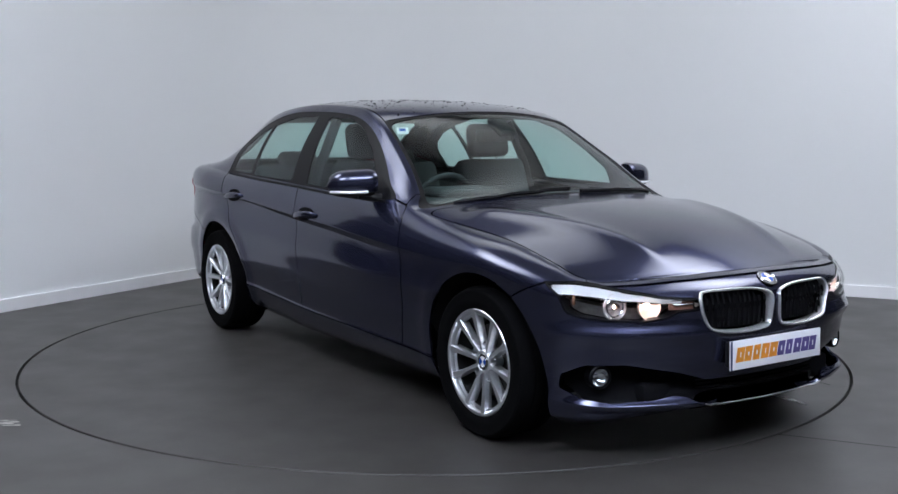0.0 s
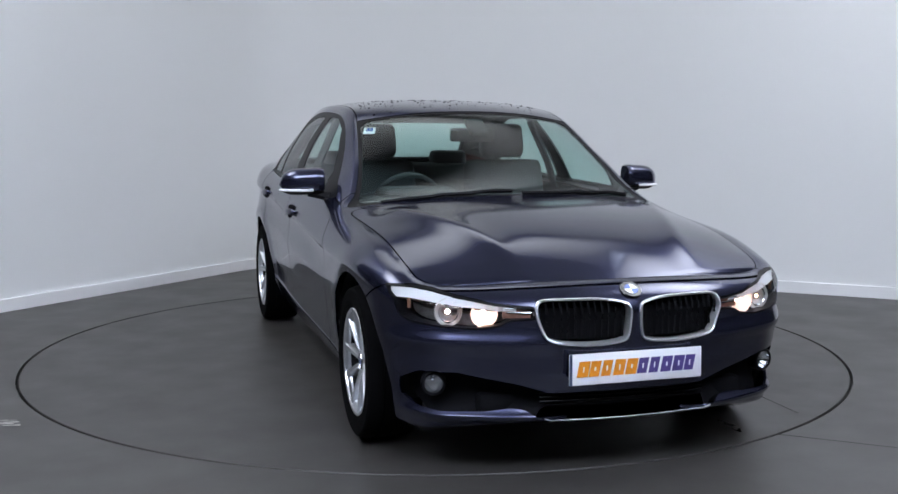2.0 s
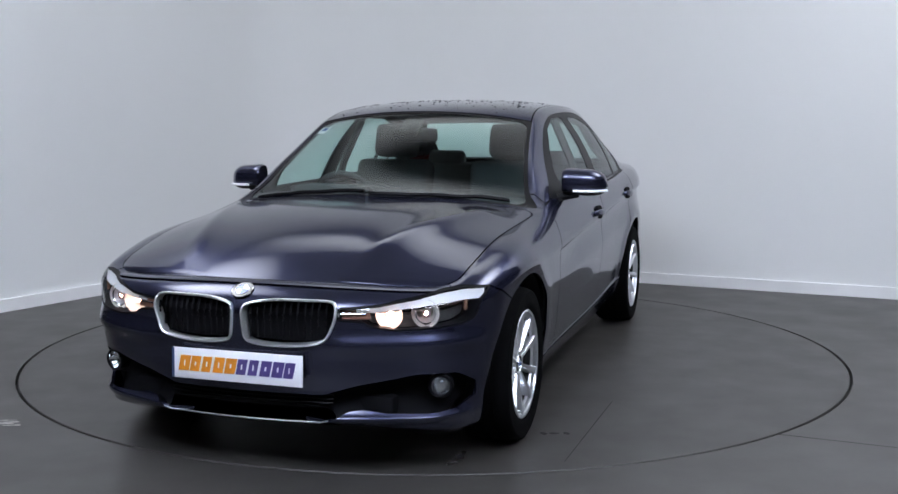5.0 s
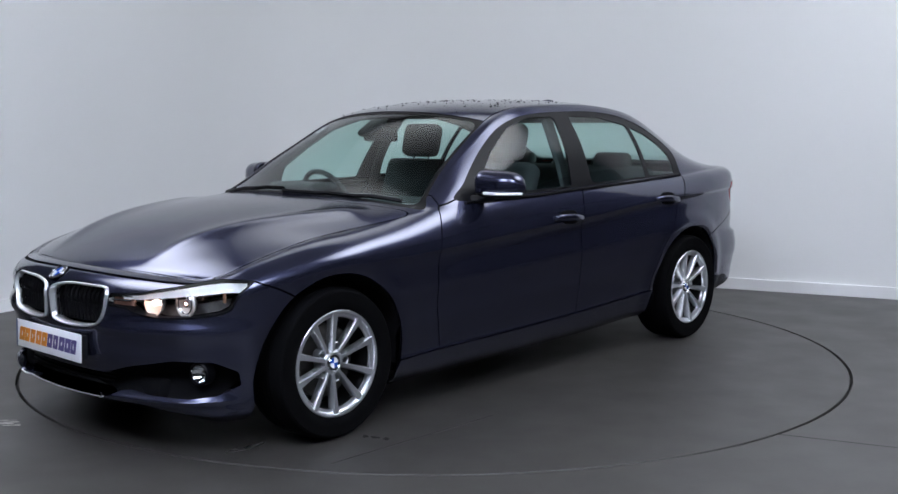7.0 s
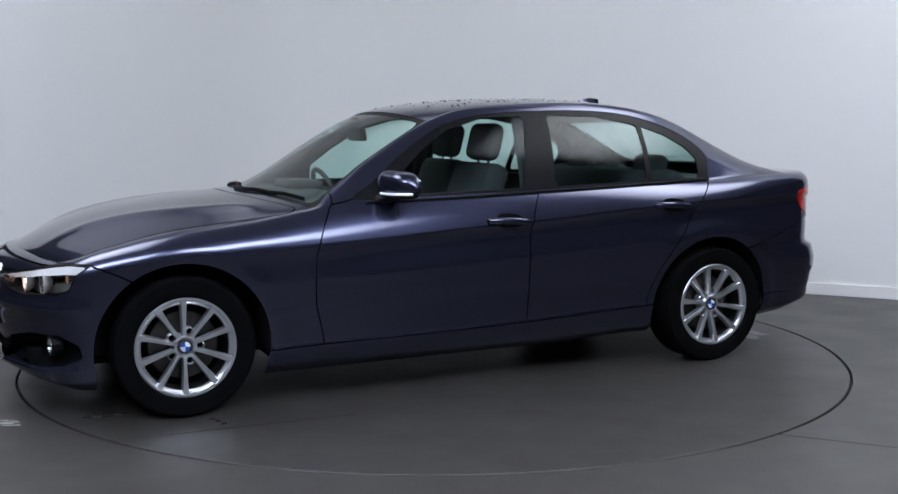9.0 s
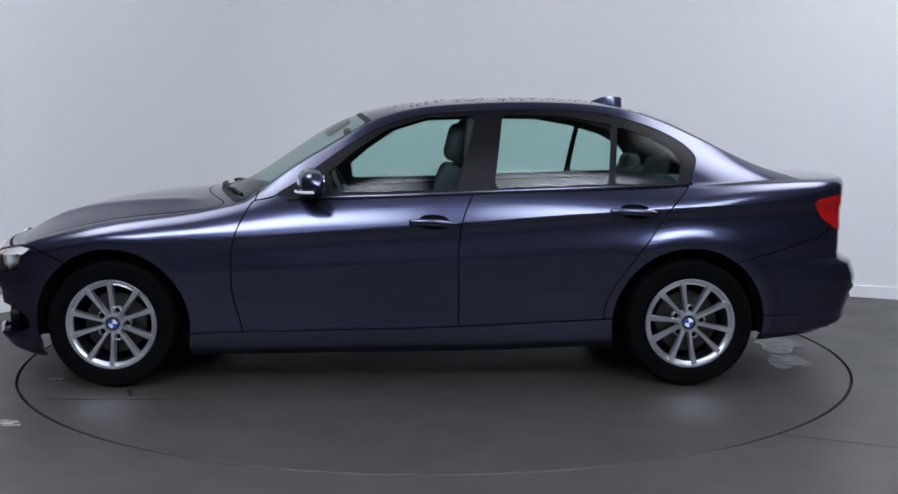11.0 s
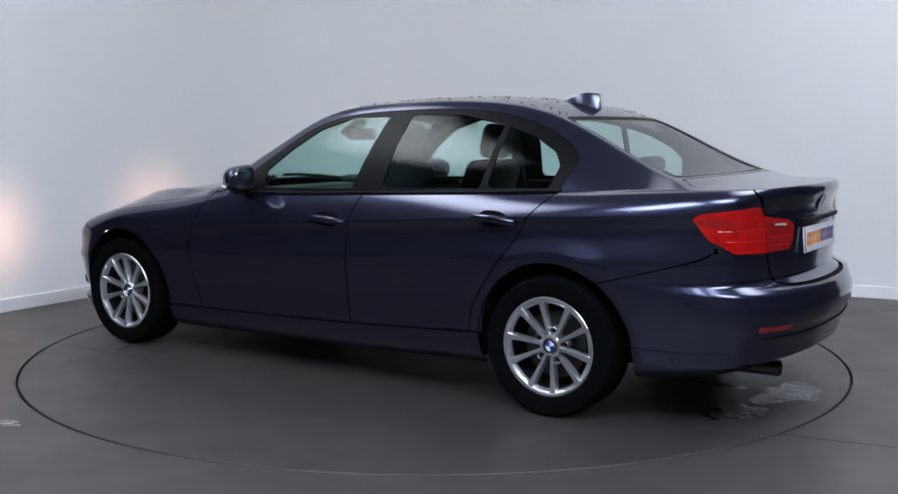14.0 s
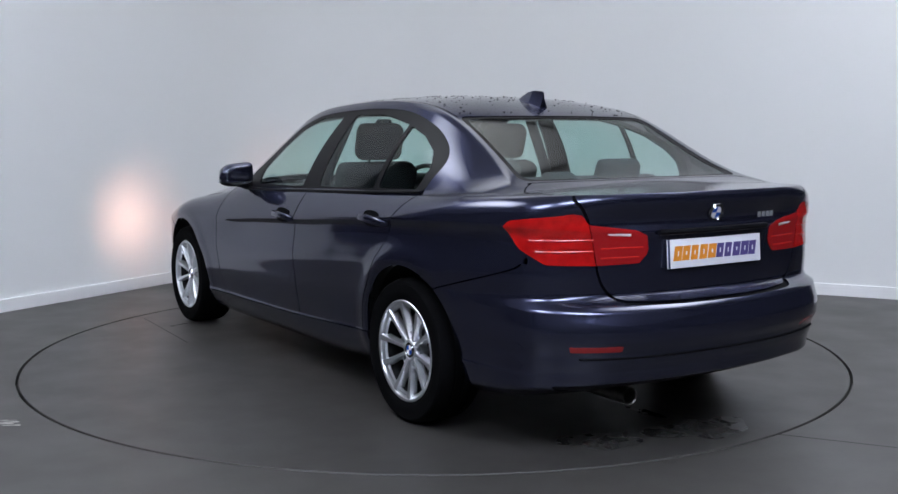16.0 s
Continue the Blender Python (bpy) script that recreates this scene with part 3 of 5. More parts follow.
# wing to bumper, under the headlamp down to the arch
gap_line(on_arc([(arc_at(x=1.79, z=0.68), 0.686), (arc_at(x=1.70, z=0.655), 0.650), (arc_at(x=1.60), 0.60)], near_nose), ("flank",))
gap_line(on_arc([(arc_at(x=1.865, z=0.70), 0.680), (arc_at(x=1.865, z=0.70), 0.74)], near_nose), ("flank",))
# bonnet edges
gap_line(on_top(FLOW([(0.862, -0.03), (0.862, 0.55), (0.845, 0.82), (0.850, 0.93), (0.90, 0.983), (0.97, 0.9905), (1.12, 0.9907)])), ("top",))


def edge_line(off, x0, x1):
    def fun(P, A):
        kx, ky = np.interp(A[:, 0], ARC, shoulder[:, 0]), np.interp(A[:, 0], ARC, shoulder[:, 1])
        e = np.hypot(kx - P[:, 0], ky - P[:, 1])
        return e - off, (e < 0.06) & (A[:, 1] > x0) & (A[:, 1] < x1)
    return fun


gap_line(edge_line(0.007, 1.07, 1.87), ("top",))
NOSE_ARC = arc_at(x=1.862, z=0.70)
gap_line(lambda P, A: (lambda d: (d - 0.011, (d < 0.05) & (A[:, 0] < NOSE_ARC)))(np.interp(A[:, 0], ARC, shoulder[:, 2]) - P[:, 2]), ("flank",))
# windscreen pillar foot and roof ditches
gap_line(on_top([(0.70, 1.02), (0.70, 0.93)]), ("top",))
gap_line(on_top(FLOW([(0.16, 0.965), (0.05, 0.960), (-0.6, 0.950), (-1.1, 0.950), (-1.30, 0.945)])), ("top",), 0.0035)
# boot lid edges
gap_line(on_top(FLOW([(-1.878, -0.03), (-1.878, 0.82), (-1.895, 0.895), (-1.95, 0.922), (-2.08, 0.928), (-2.16, 0.940), (-2.208, 1.03)])), ("top",))
boot_low = FLOW(unrolled([(0.652, 1.03), (0.648, 0.99), (0.625, 0.96), (0.588, 0.884), (0.560, 0.745), (0.533, 0.667), (0.475, 0.612), (0.365, 0.600), (0.12, 0.596), (0.0, 0.596)], False) + [(ARC[-1] + 0.03, 0.596)])
gap_line(on_arc(boot_low, near_tail), ("flank",), 0.0058)
gap_line(on_arc(boot_low, near_tail), ("taillamp",), 0.0026)


def gather(names):
    return [f for f, p in skin.f if p in names]



def both_sides(faces):
    """Points, normals and polygons of these faces on both sides of the car."""
    ids = sorted({k for f in faces for k in f})
    v, n = np.array([skin.v[k] for k in ids]), np.array([skin.n[k] for k in ids])
    n /= np.maximum(np.linalg.norm(n, axis=1), 1e-9)[:, None]
    at = {k: i for i, k in enumerate(ids)}
    F = [[at[k] for k in f] for f in faces]
    m = len(ids)
    v2, n2 = np.vstack([v, v * (1, -1, 1)]), np.vstack([n, n * (1, -1, 1)])
    F2 = F + [[k + m for k in f[::-1]] for f in F]
    return weld(v2, n2, F2)


def weld(v, n, F):
    keyed, index, vv, nn = {}, [], [], []
    for p, q in zip(v, n):
        k = tuple(np.round(p / 0.0003).astype(int))
        if k not in keyed:
            keyed[k] = len(vv)
            vv.append(p), nn.append(q)
        index.append(keyed[k])
    out = []
    for f in F:
        g = []
        for k in f:
            if not g or g[-1] != index[k]:
                g.append(index[k])
        if len(g) > 1 and g[0] == g[-1]:
            g.pop()
        if len(set(g)) == len(g) and len(g) > 2:
            out.append(g)
    return np.array(vv), np.array(nn), out


def components(F, count):
    root = list(range(count))

    def find(a):
        while root[a] != a:
            root[a] = root[root[a]]
            a = root[a]
        return a
    for f in F:
        for k in f[1:]:
            root[find(k)] = find(f[0])
    groups = {}
    for f in F:
        groups.setdefault(find(f[0]), []).append(f)
    return sorted(groups.values(), key=len, reverse=True)


def panel_object(name, v, n, F, mat, parent, depth=0.012, lift=0.0, label=""):
    """One panel, its edges turned inwards by depth."""
    ids = sorted({k for f in F for k in f})
    at = {k: i for i, k in enumerate(ids)}
    pv, pn = v[ids] + n[ids] * lift, n[ids]
    faces = [[at[k] for k in f] for f in F]
    if depth:
        seen = {}
        for f in faces:
            for a, b in zip(f, f[1:] + f[:1]):
                seen[(a, b)] = 1
        rim = [(a, b) for a, b in seen if (b, a) not in seen]
        ring = sorted({k for e in rim for k in e})
        base = len(pv)
        top_ring = {k: base + i for i, k in enumerate(ring)}
        low_ring = {k: base + len(ring) + i for i, k in enumerate(ring)}
        edge_n = {k: np.zeros(3) for k in ring}
        for a, b in rim:
            e = np.cross(pv[b] - pv[a], pn[a])
            edge_n[a], edge_n[b] = edge_n[a] + e, edge_n[b] + e
        en = np.array([edge_n[k] / max(np.linalg.norm(edge_n[k]), 1e-9) for k in ring])
        pv = np.vstack([pv, pv[ring], pv[ring] - pn[ring] * depth])
        pn = np.vstack([pn, en, en])
        faces = faces + [[top_ring[b], top_ring[a], low_ring[a], low_ring[b]] for a, b in rim]
    return mesh_object(name, pv, faces, mat, parent, label, True, pn)


# ---- the car ----
car = new("saloon_car")
tagged(car, "dark blue-grey metallic four-door saloon car with silver alloy wheels, headlamps lit", "car")


def panel_of(zone, p, a):
    """The name of the panel to which a painted polygon belongs."""
    x, y, z = p
    arc, tx, w = a
    if zone == "top":
        if tx > 0.87 or (tx > 0.80 and w > 0.97):
            if tx > 0.9 and math.hypot(np.interp(arc, ARC, shoulder[:, 0]) - x, np.interp(arc, ARC, shoulder[:, 1]) - y) > 0.007 or tx > 1.87:
                return "bonnet"
            return "bonnet" if w < 0.95 else "front_wing"
        if tx > 0.80 or (tx > 0.70 and w < 0.96):
            return "scuttle_panel" if x < 1.2 else "bonnet"
        if tx > 0.70:
            return "front_wing"
        if tx > -1.30:
            return "roof" if w < 0.955 else "side_frame"
        if tx < -1.878 and w < 0.925 or tx < -2.208:
            return "boot_lid"
        return "side_frame"
    if zone == "pillar":
        if x > 0.705:
            return "front_wing"
        if z < DLO_SILL(x) and x > -1.40:
            return "front_door" if x > np.interp(z, DOOR_B[0], DOOR_B[1]) else "rear_door"
        return "side_frame"
    if abs(x) < 1.05 and z < np.interp(x, SILL_LINE[0], SILL_LINE[1]):
        return "sill_panel"
    if x > np.interp(z, DOOR_F[0], DOOR_F[1]):
        if x > 1.55 and (z < np.interp(x, (1.60, 1.70, 1.79, 1.80), (0.60, 0.65, 0.686, 0.70)) or arc < NOSE_ARC):
            return "bonnet" if np.interp(arc, ARC, shoulder[:, 2]) - z < 0.011 and arc < NOSE_ARC else "front_bumper"
        return "front_wing"
    if x > np.interp(z, DOOR_B[0], DOOR_B[1]):
        return "front_door"
    if x > np.interp(z, DOOR_R[0], DOOR_R[1]):
        return "rear_door"
    if arc > np.interp(z, BOOT_A[0], BOOT_A[1]) and z > 0.596:
        return "boot_lid"
    if x < -1.55 and z < np.interp(-x, (1.60, 1.63, 1.794, 2.042, 2.105), (0.598, 0.607, 0.653, 0.724, 0.765)):
        return "rear_bumper"
    return "side_frame"


DOOR_F = ((0.272, 0.35, 0.466, 0.611, 0.698, 0.799, 0.865, 0.903), (0.776, 0.792, 0.819, 0.821, 0.813, 0.779, 0.745, 0.72))
DOOR_B = ((0.288, 0.50, 0.691, 0.829, 0.94, 0.99), (-0.276, -0.276, -0.277, -0.300, -0.348, -0.375))
DOOR_R = ((0.32, 0.38, 0.46, 0.544, 0.654, 0.736, 0.871, 0.969), (-0.985, -0.99, -1.016, -1.068, -1.147, -1.211, -1.30, -1.394))
SILL_LINE = ((-1.04, -0.745, -0.184, 0.401, 0.776, 1.045), (0.331, 0.315, 0.290, 0.276, 0.270, 0.261))
DLO_SILL = lambda x: np.interp(x, (-1.40, -1.0, -0.6, -0.175, 0.23, 0.60, 0.72), (0.992, 0.976, 0.963, 0.946, 0.933, 0.926, 0.905))
boot_side = boot_low[boot_low[:, 1] > 0.64]
BOOT_A = (boot_side[::-1, 1], boot_side[::-1, 0])
BOOT_A = (np.r_[0.596, BOOT_A[0]], np.r_[arc_at(0.42, front=False, z=0.60), BOOT_A[1]])
sets = {}
for f, zone in skin.f:
    if zone in BODY:
        name = panel_of(zone, np.mean([skin.v[k] for k in f], axis=0), np.mean([skin.a[k] for k in f], axis=0))
        sets.setdefault(name, []).append(f)
for name, faces in sets.items():
    v, n, F = both_sides(faces)
    if name in ("front_wing", "front_door", "rear_door", "sill_panel", "side_frame"):
        for s in (1, -1):
            panel_object(name, v, n, [f for f in F if v[f][:, 1].mean() * s > 0], PAINT, car)
    else:
        panel_object(name, v, n, F, PAINT, car)
for group, mat, name, depth, lift in (("window_trim", BLACK_TRIM, "window_surround", 0.01, -0.003), ("screen_trim", BLACK_TRIM, "windscreen_surround", 0.01, -0.004),
                                      ("backlight_trim", BLACK_TRIM, "rear_screen_surround", 0.01, -0.004), ("gap", GAP, "shut_line", 0, -0.011),
                                      ("front_window", GLASS, "front_side_window", 0, -0.005), ("rear_window", GLASS, "rear_side_window", 0, -0.005),
                                      ("quarter_window", GLASS, "quarter_window", 0, -0.005), ("windscreen", GLASS, "windscreen", 0, -0.006),
                                      ("backlight", GLASS, "rear_screen", 0, -0.006), ("valance", BLACK_PLASTIC, "rear_valance", 0.02, -0.002),
                                      ("taillamp", RED_LENS, "tail_lamp", 0.02, 0.003), ("reflector", RED_DARK, "bumper_reflector", 0.01, 0.001)):
    v, n, F = both_sides(gather((group,)))
    if group == "gap":
        for comp in components(F, len(v)):
            if len(comp) > 5:
                panel_object(name, v, n, comp, mat, car, depth, lift)
        continue
    for comp in components(F, len(v)):
        if len(comp) >= 4:
            inner_lamp = group == "taillamp" and abs(np.mean([v[f][:, 1].mean() for f in comp])) < 0.54
            ob = panel_object(name, v, n, comp, RED_DARK if inner_lamp else mat, car, depth, lift)
            if mat is GLASS:
                ob.visible_shadow = False


def skin_point(arc, z):
    """Place and outward normal of the flank at this perimeter length and height (left side)."""
    j = int(np.argmin(np.abs(ARC - arc)))
    col = flank[:, j]
    i = int(np.argmin(np.abs(col[:, 2] - z)))
    k = i * NU + j
    return Vector(col[i]), Vector(N[k])


def side_y(x, z):
    return skin_point(arc_at(x=x), z)[0].y


def facing(p, n, up=Vector((0, 0, 1))):
    """A pose at p whose local z axis is n and whose local y is as upright as may be."""
    n = n.normalized()
    a = up.cross(n).normalized()
    b = n.cross(a)
    return Matrix(((a.x, b.x, n.x, p.x), (a.y, b.y, n.y, p.y), (a.z, b.z, n.z, p.z), (0, 0, 0, 1)))


FLIP_Y = Matrix.Diagonal((1, -1, 1, 1))
SIDES = ((1, Matrix()), (-1, FLIP_Y))


# ---- wheels ----
def make_wheel(name):
    w = new(name)
    w.parent = car
    tagged(w, "silver ten-spoke alloy wheel with a black tyre")
    metal = Matrix.Diagonal((0.962, 0.962, 1, 1))
    bm = bmesh.new()
    lathe(bm, [(0.214, -0.098), (0.228, -0.102), (0.258, -0.113), (0.292, -0.110), (0.304, -0.096), (0.3105, -0.078), (0.3105, -0.052), (0.306, -0.050), (0.306, -0.044), (0.3105, -0.042),
               (0.3105, -0.004), (0.306, -0.002), (0.306, 0.004), (0.3105, 0.006), (0.3105, 0.042), (0.306, 0.044), (0.306, 0.050), (0.3105, 0.052), (0.3105, 0.078), (0.304, 0.096),
               (0.300, 0.106), (0.292, 0.1105), (0.288, 0.1095), (0.258, 0.1135), (0.236, 0.110), (0.220, 0.1025), (0.207, 0.097)], Matrix(), 72, True)
    part("tyre", bm, RUBBER, w)
    bm = bmesh.new()
    lathe(bm, [(0.2285, 0.097), (0.2285, 0.1025), (0.2255, 0.1055), (0.2165, 0.1040), (0.2140, 0.096), (0.2060, 0.090), (0.2035, 0.091), (0.1985, 0.089), (0.1960, 0.078)], metal, 72)
    part("rim", bm, ALLOY, w)
    bm = bmesh.new()
    lathe(bm, [(0.196, 0.078), (0.196, 0.040), (0.198, -0.05), (0.205, -0.095), (0.2275, -0.098)], metal, 72)
    part("barrel", bm, BARREL, w)
    for k in range(10):
        bm = bmesh.new()
        a = radians(72 * (k // 2) + (16.5 if k % 2 else -16.5))
        m = metal @ pose(0, 0, 0, 0, 0, math.degrees(a))
        rows = []
        for r, hw, h in ((0.040, 0.0090, 0.074), (0.060, 0.0078, 0.079), (0.10, 0.0080, 0.085), (0.15, 0.0100, 0.091), (0.19, 0.0128, 0.0968), (0.2125, 0.0152, 0.1000), (0.2215, 0.0168, 0.1010)):
            rows.append([bm.verts.new(m @ Vector(p)) for p in ((r, -hw - 0.004, h - 0.034), (r, -hw, h - 0.002), (r, -hw * 0.86, h), (r, hw * 0.86, h), (r, hw, h - 0.002), (r, hw + 0.004, h - 0.034))])
        for p, q in zip(rows, rows[1:]):
            for i in range(5):
                bm.faces.new((p[i], p[i + 1], q[i + 1], q[i]))
        bm.faces.new(rows[0]), bm.faces.new(rows[-1])
        part("spoke", bm, ALLOY, w)
    bm = bmesh.new()
    lathe(bm, [(0.0, 0.074), (0.036, 0.074), (0.039, 0.0775), (0.045, 0.0775), (0.050, 0.073), (0.055, 0.055), (0.058, 0.02)], Matrix(), 40)
    part("hub", bm, ALLOY, w)
    for k in range(5):
        bm = bmesh.new()
        mb = pose(0.067 * math.cos(radians(36 + 72 * k)), 0.067 * math.sin(radians(36 + 72 * k)), 0.070)
        lathe(bm, [(0.0150, -0.03), (0.0155, 0.001), (0.0170, 0.0025), (0.0190, 0.001), (0.021, -0.035)], mb, 20)
        part("bolt_boss", bm, ALLOY, w)
        bm = bmesh.new()
        lathe(bm, [(0.0, -0.020), (0.008, -0.020), (0.0085, -0.026), (0.0155, -0.027)], mb, 12)
        part("wheel_bolt", bm, GAP, w)
    bm = bmesh.new()
    lathe(bm, [(0.0, 0.018), (0.148, 0.018), (0.152, 0.014), (0.152, 0.002), (0.10, 0.0), (0.10, -0.03)], Matrix(), 48)
    part("brake_disc", bm, STEEL, w)
    bm = bmesh.new()
    lathe(bm, [(0.0, -0.03), (0.2, -0.03), (0.2, -0.06), (0.0, -0.06)], Matrix(), 40)
    part("back_plate", bm, GAP, w)
    badge(w, pose(0, 0, 0.0745), 0.035)
    return w


def badge(parent, m, r):
    """A round badge: dark ring, blue and pale quarters, bright rim."""
    bm = bmesh.new()
    lathe(bm, [(0.0, 0.0), (0.0, 0.0035), (r * 0.93, 0.003), (r, 0.0005)], m, 40)
    b = part("badge", bm, BADGE_BLACK, parent)
    for q in range(4):
        bm = bmesh.new()
        pts = [(0, 0)] + [(r * 0.62 * math.cos(radians(90 * q + a)), r * 0.62 * math.sin(radians(90 * q + a))) for a in range(0, 91, 10)]
        prism(bm, pts, 0.0012, m @ pose(0, 0, 0.0034))
        part("quarter", bm, BADGE_BLUE if q % 2 else BADGE_WHITE, b)
    for rr in (0.64, 0.96):
        bm = bmesh.new()
        lathe(bm, [(r * (rr - 0.035), 0.003), (r * rr, 0.0052), (r * (rr + 0.035), 0.003)], m, 40)
        part("rim", bm, CHROME, b)
    return b


wheel = make_wheel("wheel")
WHEEL_TURN = (0, 9, 46, 20)
wheel.matrix_basis = pose(1.405, 0.765, 0.3105, -90, 0, 0) @ pose(0, 0, 0, 0, 0, WHEEL_TURN[0])
for x, y, turn in ((-1.405, 0.790, WHEEL_TURN[1]), (1.405, -0.765, WHEEL_TURN[2]), (-1.405, -0.790, WHEEL_TURN[3])):
    copy_thing(wheel, pose(x, y, 0.3105, -90 if y > 0 else 90, 0, 0) @ pose(0, 0, 0, 0, 0, turn))

# arch liners, floor pan and bulkheads
for x in (1.405, -1.405):
    for s, fm in SIDES:
        bm = bmesh.new()
        rows = [[], []]
        for a in range(-9, 190, 9):
            ca, sa = math.cos(radians(a)), math.sin(radians(a))
            edge_y = 0.862 - 0.030 * max(0.0, ca) - (0.045 if sa < 0.25 else 0.0)
            for row, y in zip(rows, (0.55, edge_y)):
                row.append(bm.verts.new((x + 0.383 * ca, s * y, 0.303 + 0.383 * sa)))
        inner_ring = [bm.verts.new((x + 0.383 * math.cos(radians(a)), s * 0.55, 0.303 + 0.383 * math.sin(radians(a)))) for a in range(-9, 190, 9)]
        for k in range(len(rows[0]) - 1):
            bm.faces.new((rows[0][k], rows[0][k + 1], rows[1][k + 1], rows[1][k]))
        bm.faces.new(inner_ring)
        part("arch_liner", bm, BLACK_PLASTIC, car)
bm = bmesh.new()
box(bm, pose(0, 0, 0.235), 2.0, 1.56, 0.09, 0.02)
box(bm, pose(0, 0, 0.25), 4.05, 1.08, 0.10, 0.02)
box(bm, pose(-2.0, 0, 0.33), 0.40, 1.15, 0.08, 0.02)
part("floor_pan", bm, GAP, car)
bm = bmesh.new()
box(bm, pose(0.86, 0, 0.56), 0.04, 1.62, 0.60)
part("bulkhead", bm, GAP, car)
bm = bmesh.new()
box(bm, pose(-1.62, 0, 0.60), 0.04, 1.45, 0.66)
part("boot_bulkhead", bm, GAP, car)
bm = bmesh.new()
box(bm, pose(1.86, 0, 0.42), 0.04, 1.20, 0.42)
part("radiator", bm, GAP, car)
bm = bmesh.new()
box(bm, pose(-2.12, 0, 0.62), 0.04, 1.2, 0.62)
part("tail_bulkhead", bm, GAP, car)

# inside faces of the doors, roof and pillars
lin = [f for f, p in skin.f if p in ("top", "pillar") and 0.16 > np.mean([skin.a[k][1] for k in f]) > -1.30]
v, n, F = both_sides(lin)
for comp in components(F, len(v)):
    if len(comp) > 20:
        panel_object("headlining", v, -n, [f[::-1] for f in comp], LINER, car, 0, 0.022)
lin = [f for f, p in skin.f if p == "flank" and 0.84 > np.mean([skin.v[k][0] for k in f]) > -1.6 and np.mean([skin.v[k][2] for k in f]) > 0.30]
v, n, F = both_sides(lin)
for comp in components(F, len(v)):
    if len(comp) > 20:
        panel_object("door_lining", v, -n, [f[::-1] for f in comp], INNER, car, 0, 0.045)

# ---- glasshouse trim, handles, mirrors ----
for s, fm in SIDES:
    for line, zoff in (((0.56, -1.40), 0.012),):
        bm = bmesh.new()
        pts = []
        for x in np.linspace(line[0], line[1], 40):
            i = int(np.argmin(np.abs(shoulder[:, 0] - x)))
            p = shoulder[i]
            pts.append((p[0], s * (p[1] + 0.002), p[2] + zoff * 0.55))
        sweep(bm, pts, 0.0065, steps=8)
        part("waist_strip", bm, BLACK_TRIM, car)
    for hx, hz in ((-0.152, 0.803), (-1.120, 0.852)):
        y = side_y(hx, hz)
        # black plate, slightly proud of the door, paints the shade in the cup
        bm = bmesh.new()
        ring = [(0.074 * math.copysign(abs(math.cos(a)) ** 0.85, math.cos(a)), 0.004 + 0.036 * math.copysign(abs(math.sin(a)) ** 0.85, math.sin(a))) for a in np.linspace(0, 2 * math.pi, 40, endpoint=False)]
        m = Matrix.Translation((hx - 0.005, s * (y - 0.012), hz)) @ facing(Vector((0, 0, 0)), Vector((0, s, 0.10))) @ pose(0, 0, 0, 0, 0, -4 * s)
        prism(bm, ring, 0.0155, m)
        part("handle_cup_shade", bm, GAP, car)
        bm = bmesh.new()
        pts = [(-0.122, -0.004, 0.0), (-0.112, -0.003, 0.018), (-0.08, -0.001, 0.030), (0.0, 0.002, 0.035), (0.08, 0.0, 0.030), (0.112, -0.002, 0.018), (0.122, -0.003, 0.0)]
        rows = []
        for (px, py, pz), hw in zip(pts, (0.010, 0.0145, 0.017, 0.018, 0.017, 0.0145, 0.010)):
            rows.append([bm.verts.new(m @ Vector((px, py + hw * math.cos(a), pz + 0.009 * math.sin(a)))) for a in np.linspace(0, 2 * math.pi, 12, endpoint=False)])
        for p, q in zip(rows, rows[1:]):
            for k in range(12):
                bm.faces.new((p[k], p[(k + 1) % 12], q[(k + 1) % 12], q[k]))
        bm.faces.new(rows[0]), bm.faces.new(rows[-1])
        part("door_handle", bm, PAINT, car)

    # door mirror: shell, dark foot, glass, pale repeater strip
    def shell(bm, grow, z0, z1, cut_back):
        rows = []
        for i in range(13):
            t = i / 12
            y = 0.815 + 0.207 * t
            r = (1 - max(0.0, (t - 0.45) / 0.55) ** 3.0) ** 0.5 if t < 1 else 0.02
            r *= 0.96 if i else 0.86
            zc = 0.992 - 0.012 * t
            row = []
            for a in np.linspace(0, 2 * math.pi, 24, endpoint=False):
                cx, cz_ = math.cos(a), math.sin(a)
                e = 0.72
                px = math.copysign(abs(cx) ** e, cx)
                pz = math.copysign(abs(cz_) ** e, cz_)
                x = 0.430 + (0.082 * px if px > 0 else 0.040 * px) * r * grow - 0.05 * t
                row.append(bm.verts.new((x, s * y, min(max(zc + (0.078 if pz > 0 else 0.058) * pz * r * grow, z0), z1))))
            rows.append(row)
        for p, q in zip(rows, rows[1:]):
            for k in range(24):
                bm.faces.new((p[k], p[(k + 1) % 24], q[(k + 1) % 24], q[k]))
        bm.faces.new(rows[0]), bm.faces.new(rows[-1])
    bm = bmesh.new()
    shell(bm, 1.0, 0.955, 2, 0)
    mirror = part("door_mirror", bm, PAINT, car)
    bm = bmesh.new()
    shell(bm, 0.985, 0, 0.9545, 0)
    part("mirror_base", bm, BLACK_PLASTIC, mirror)
    bm = bmesh.new()
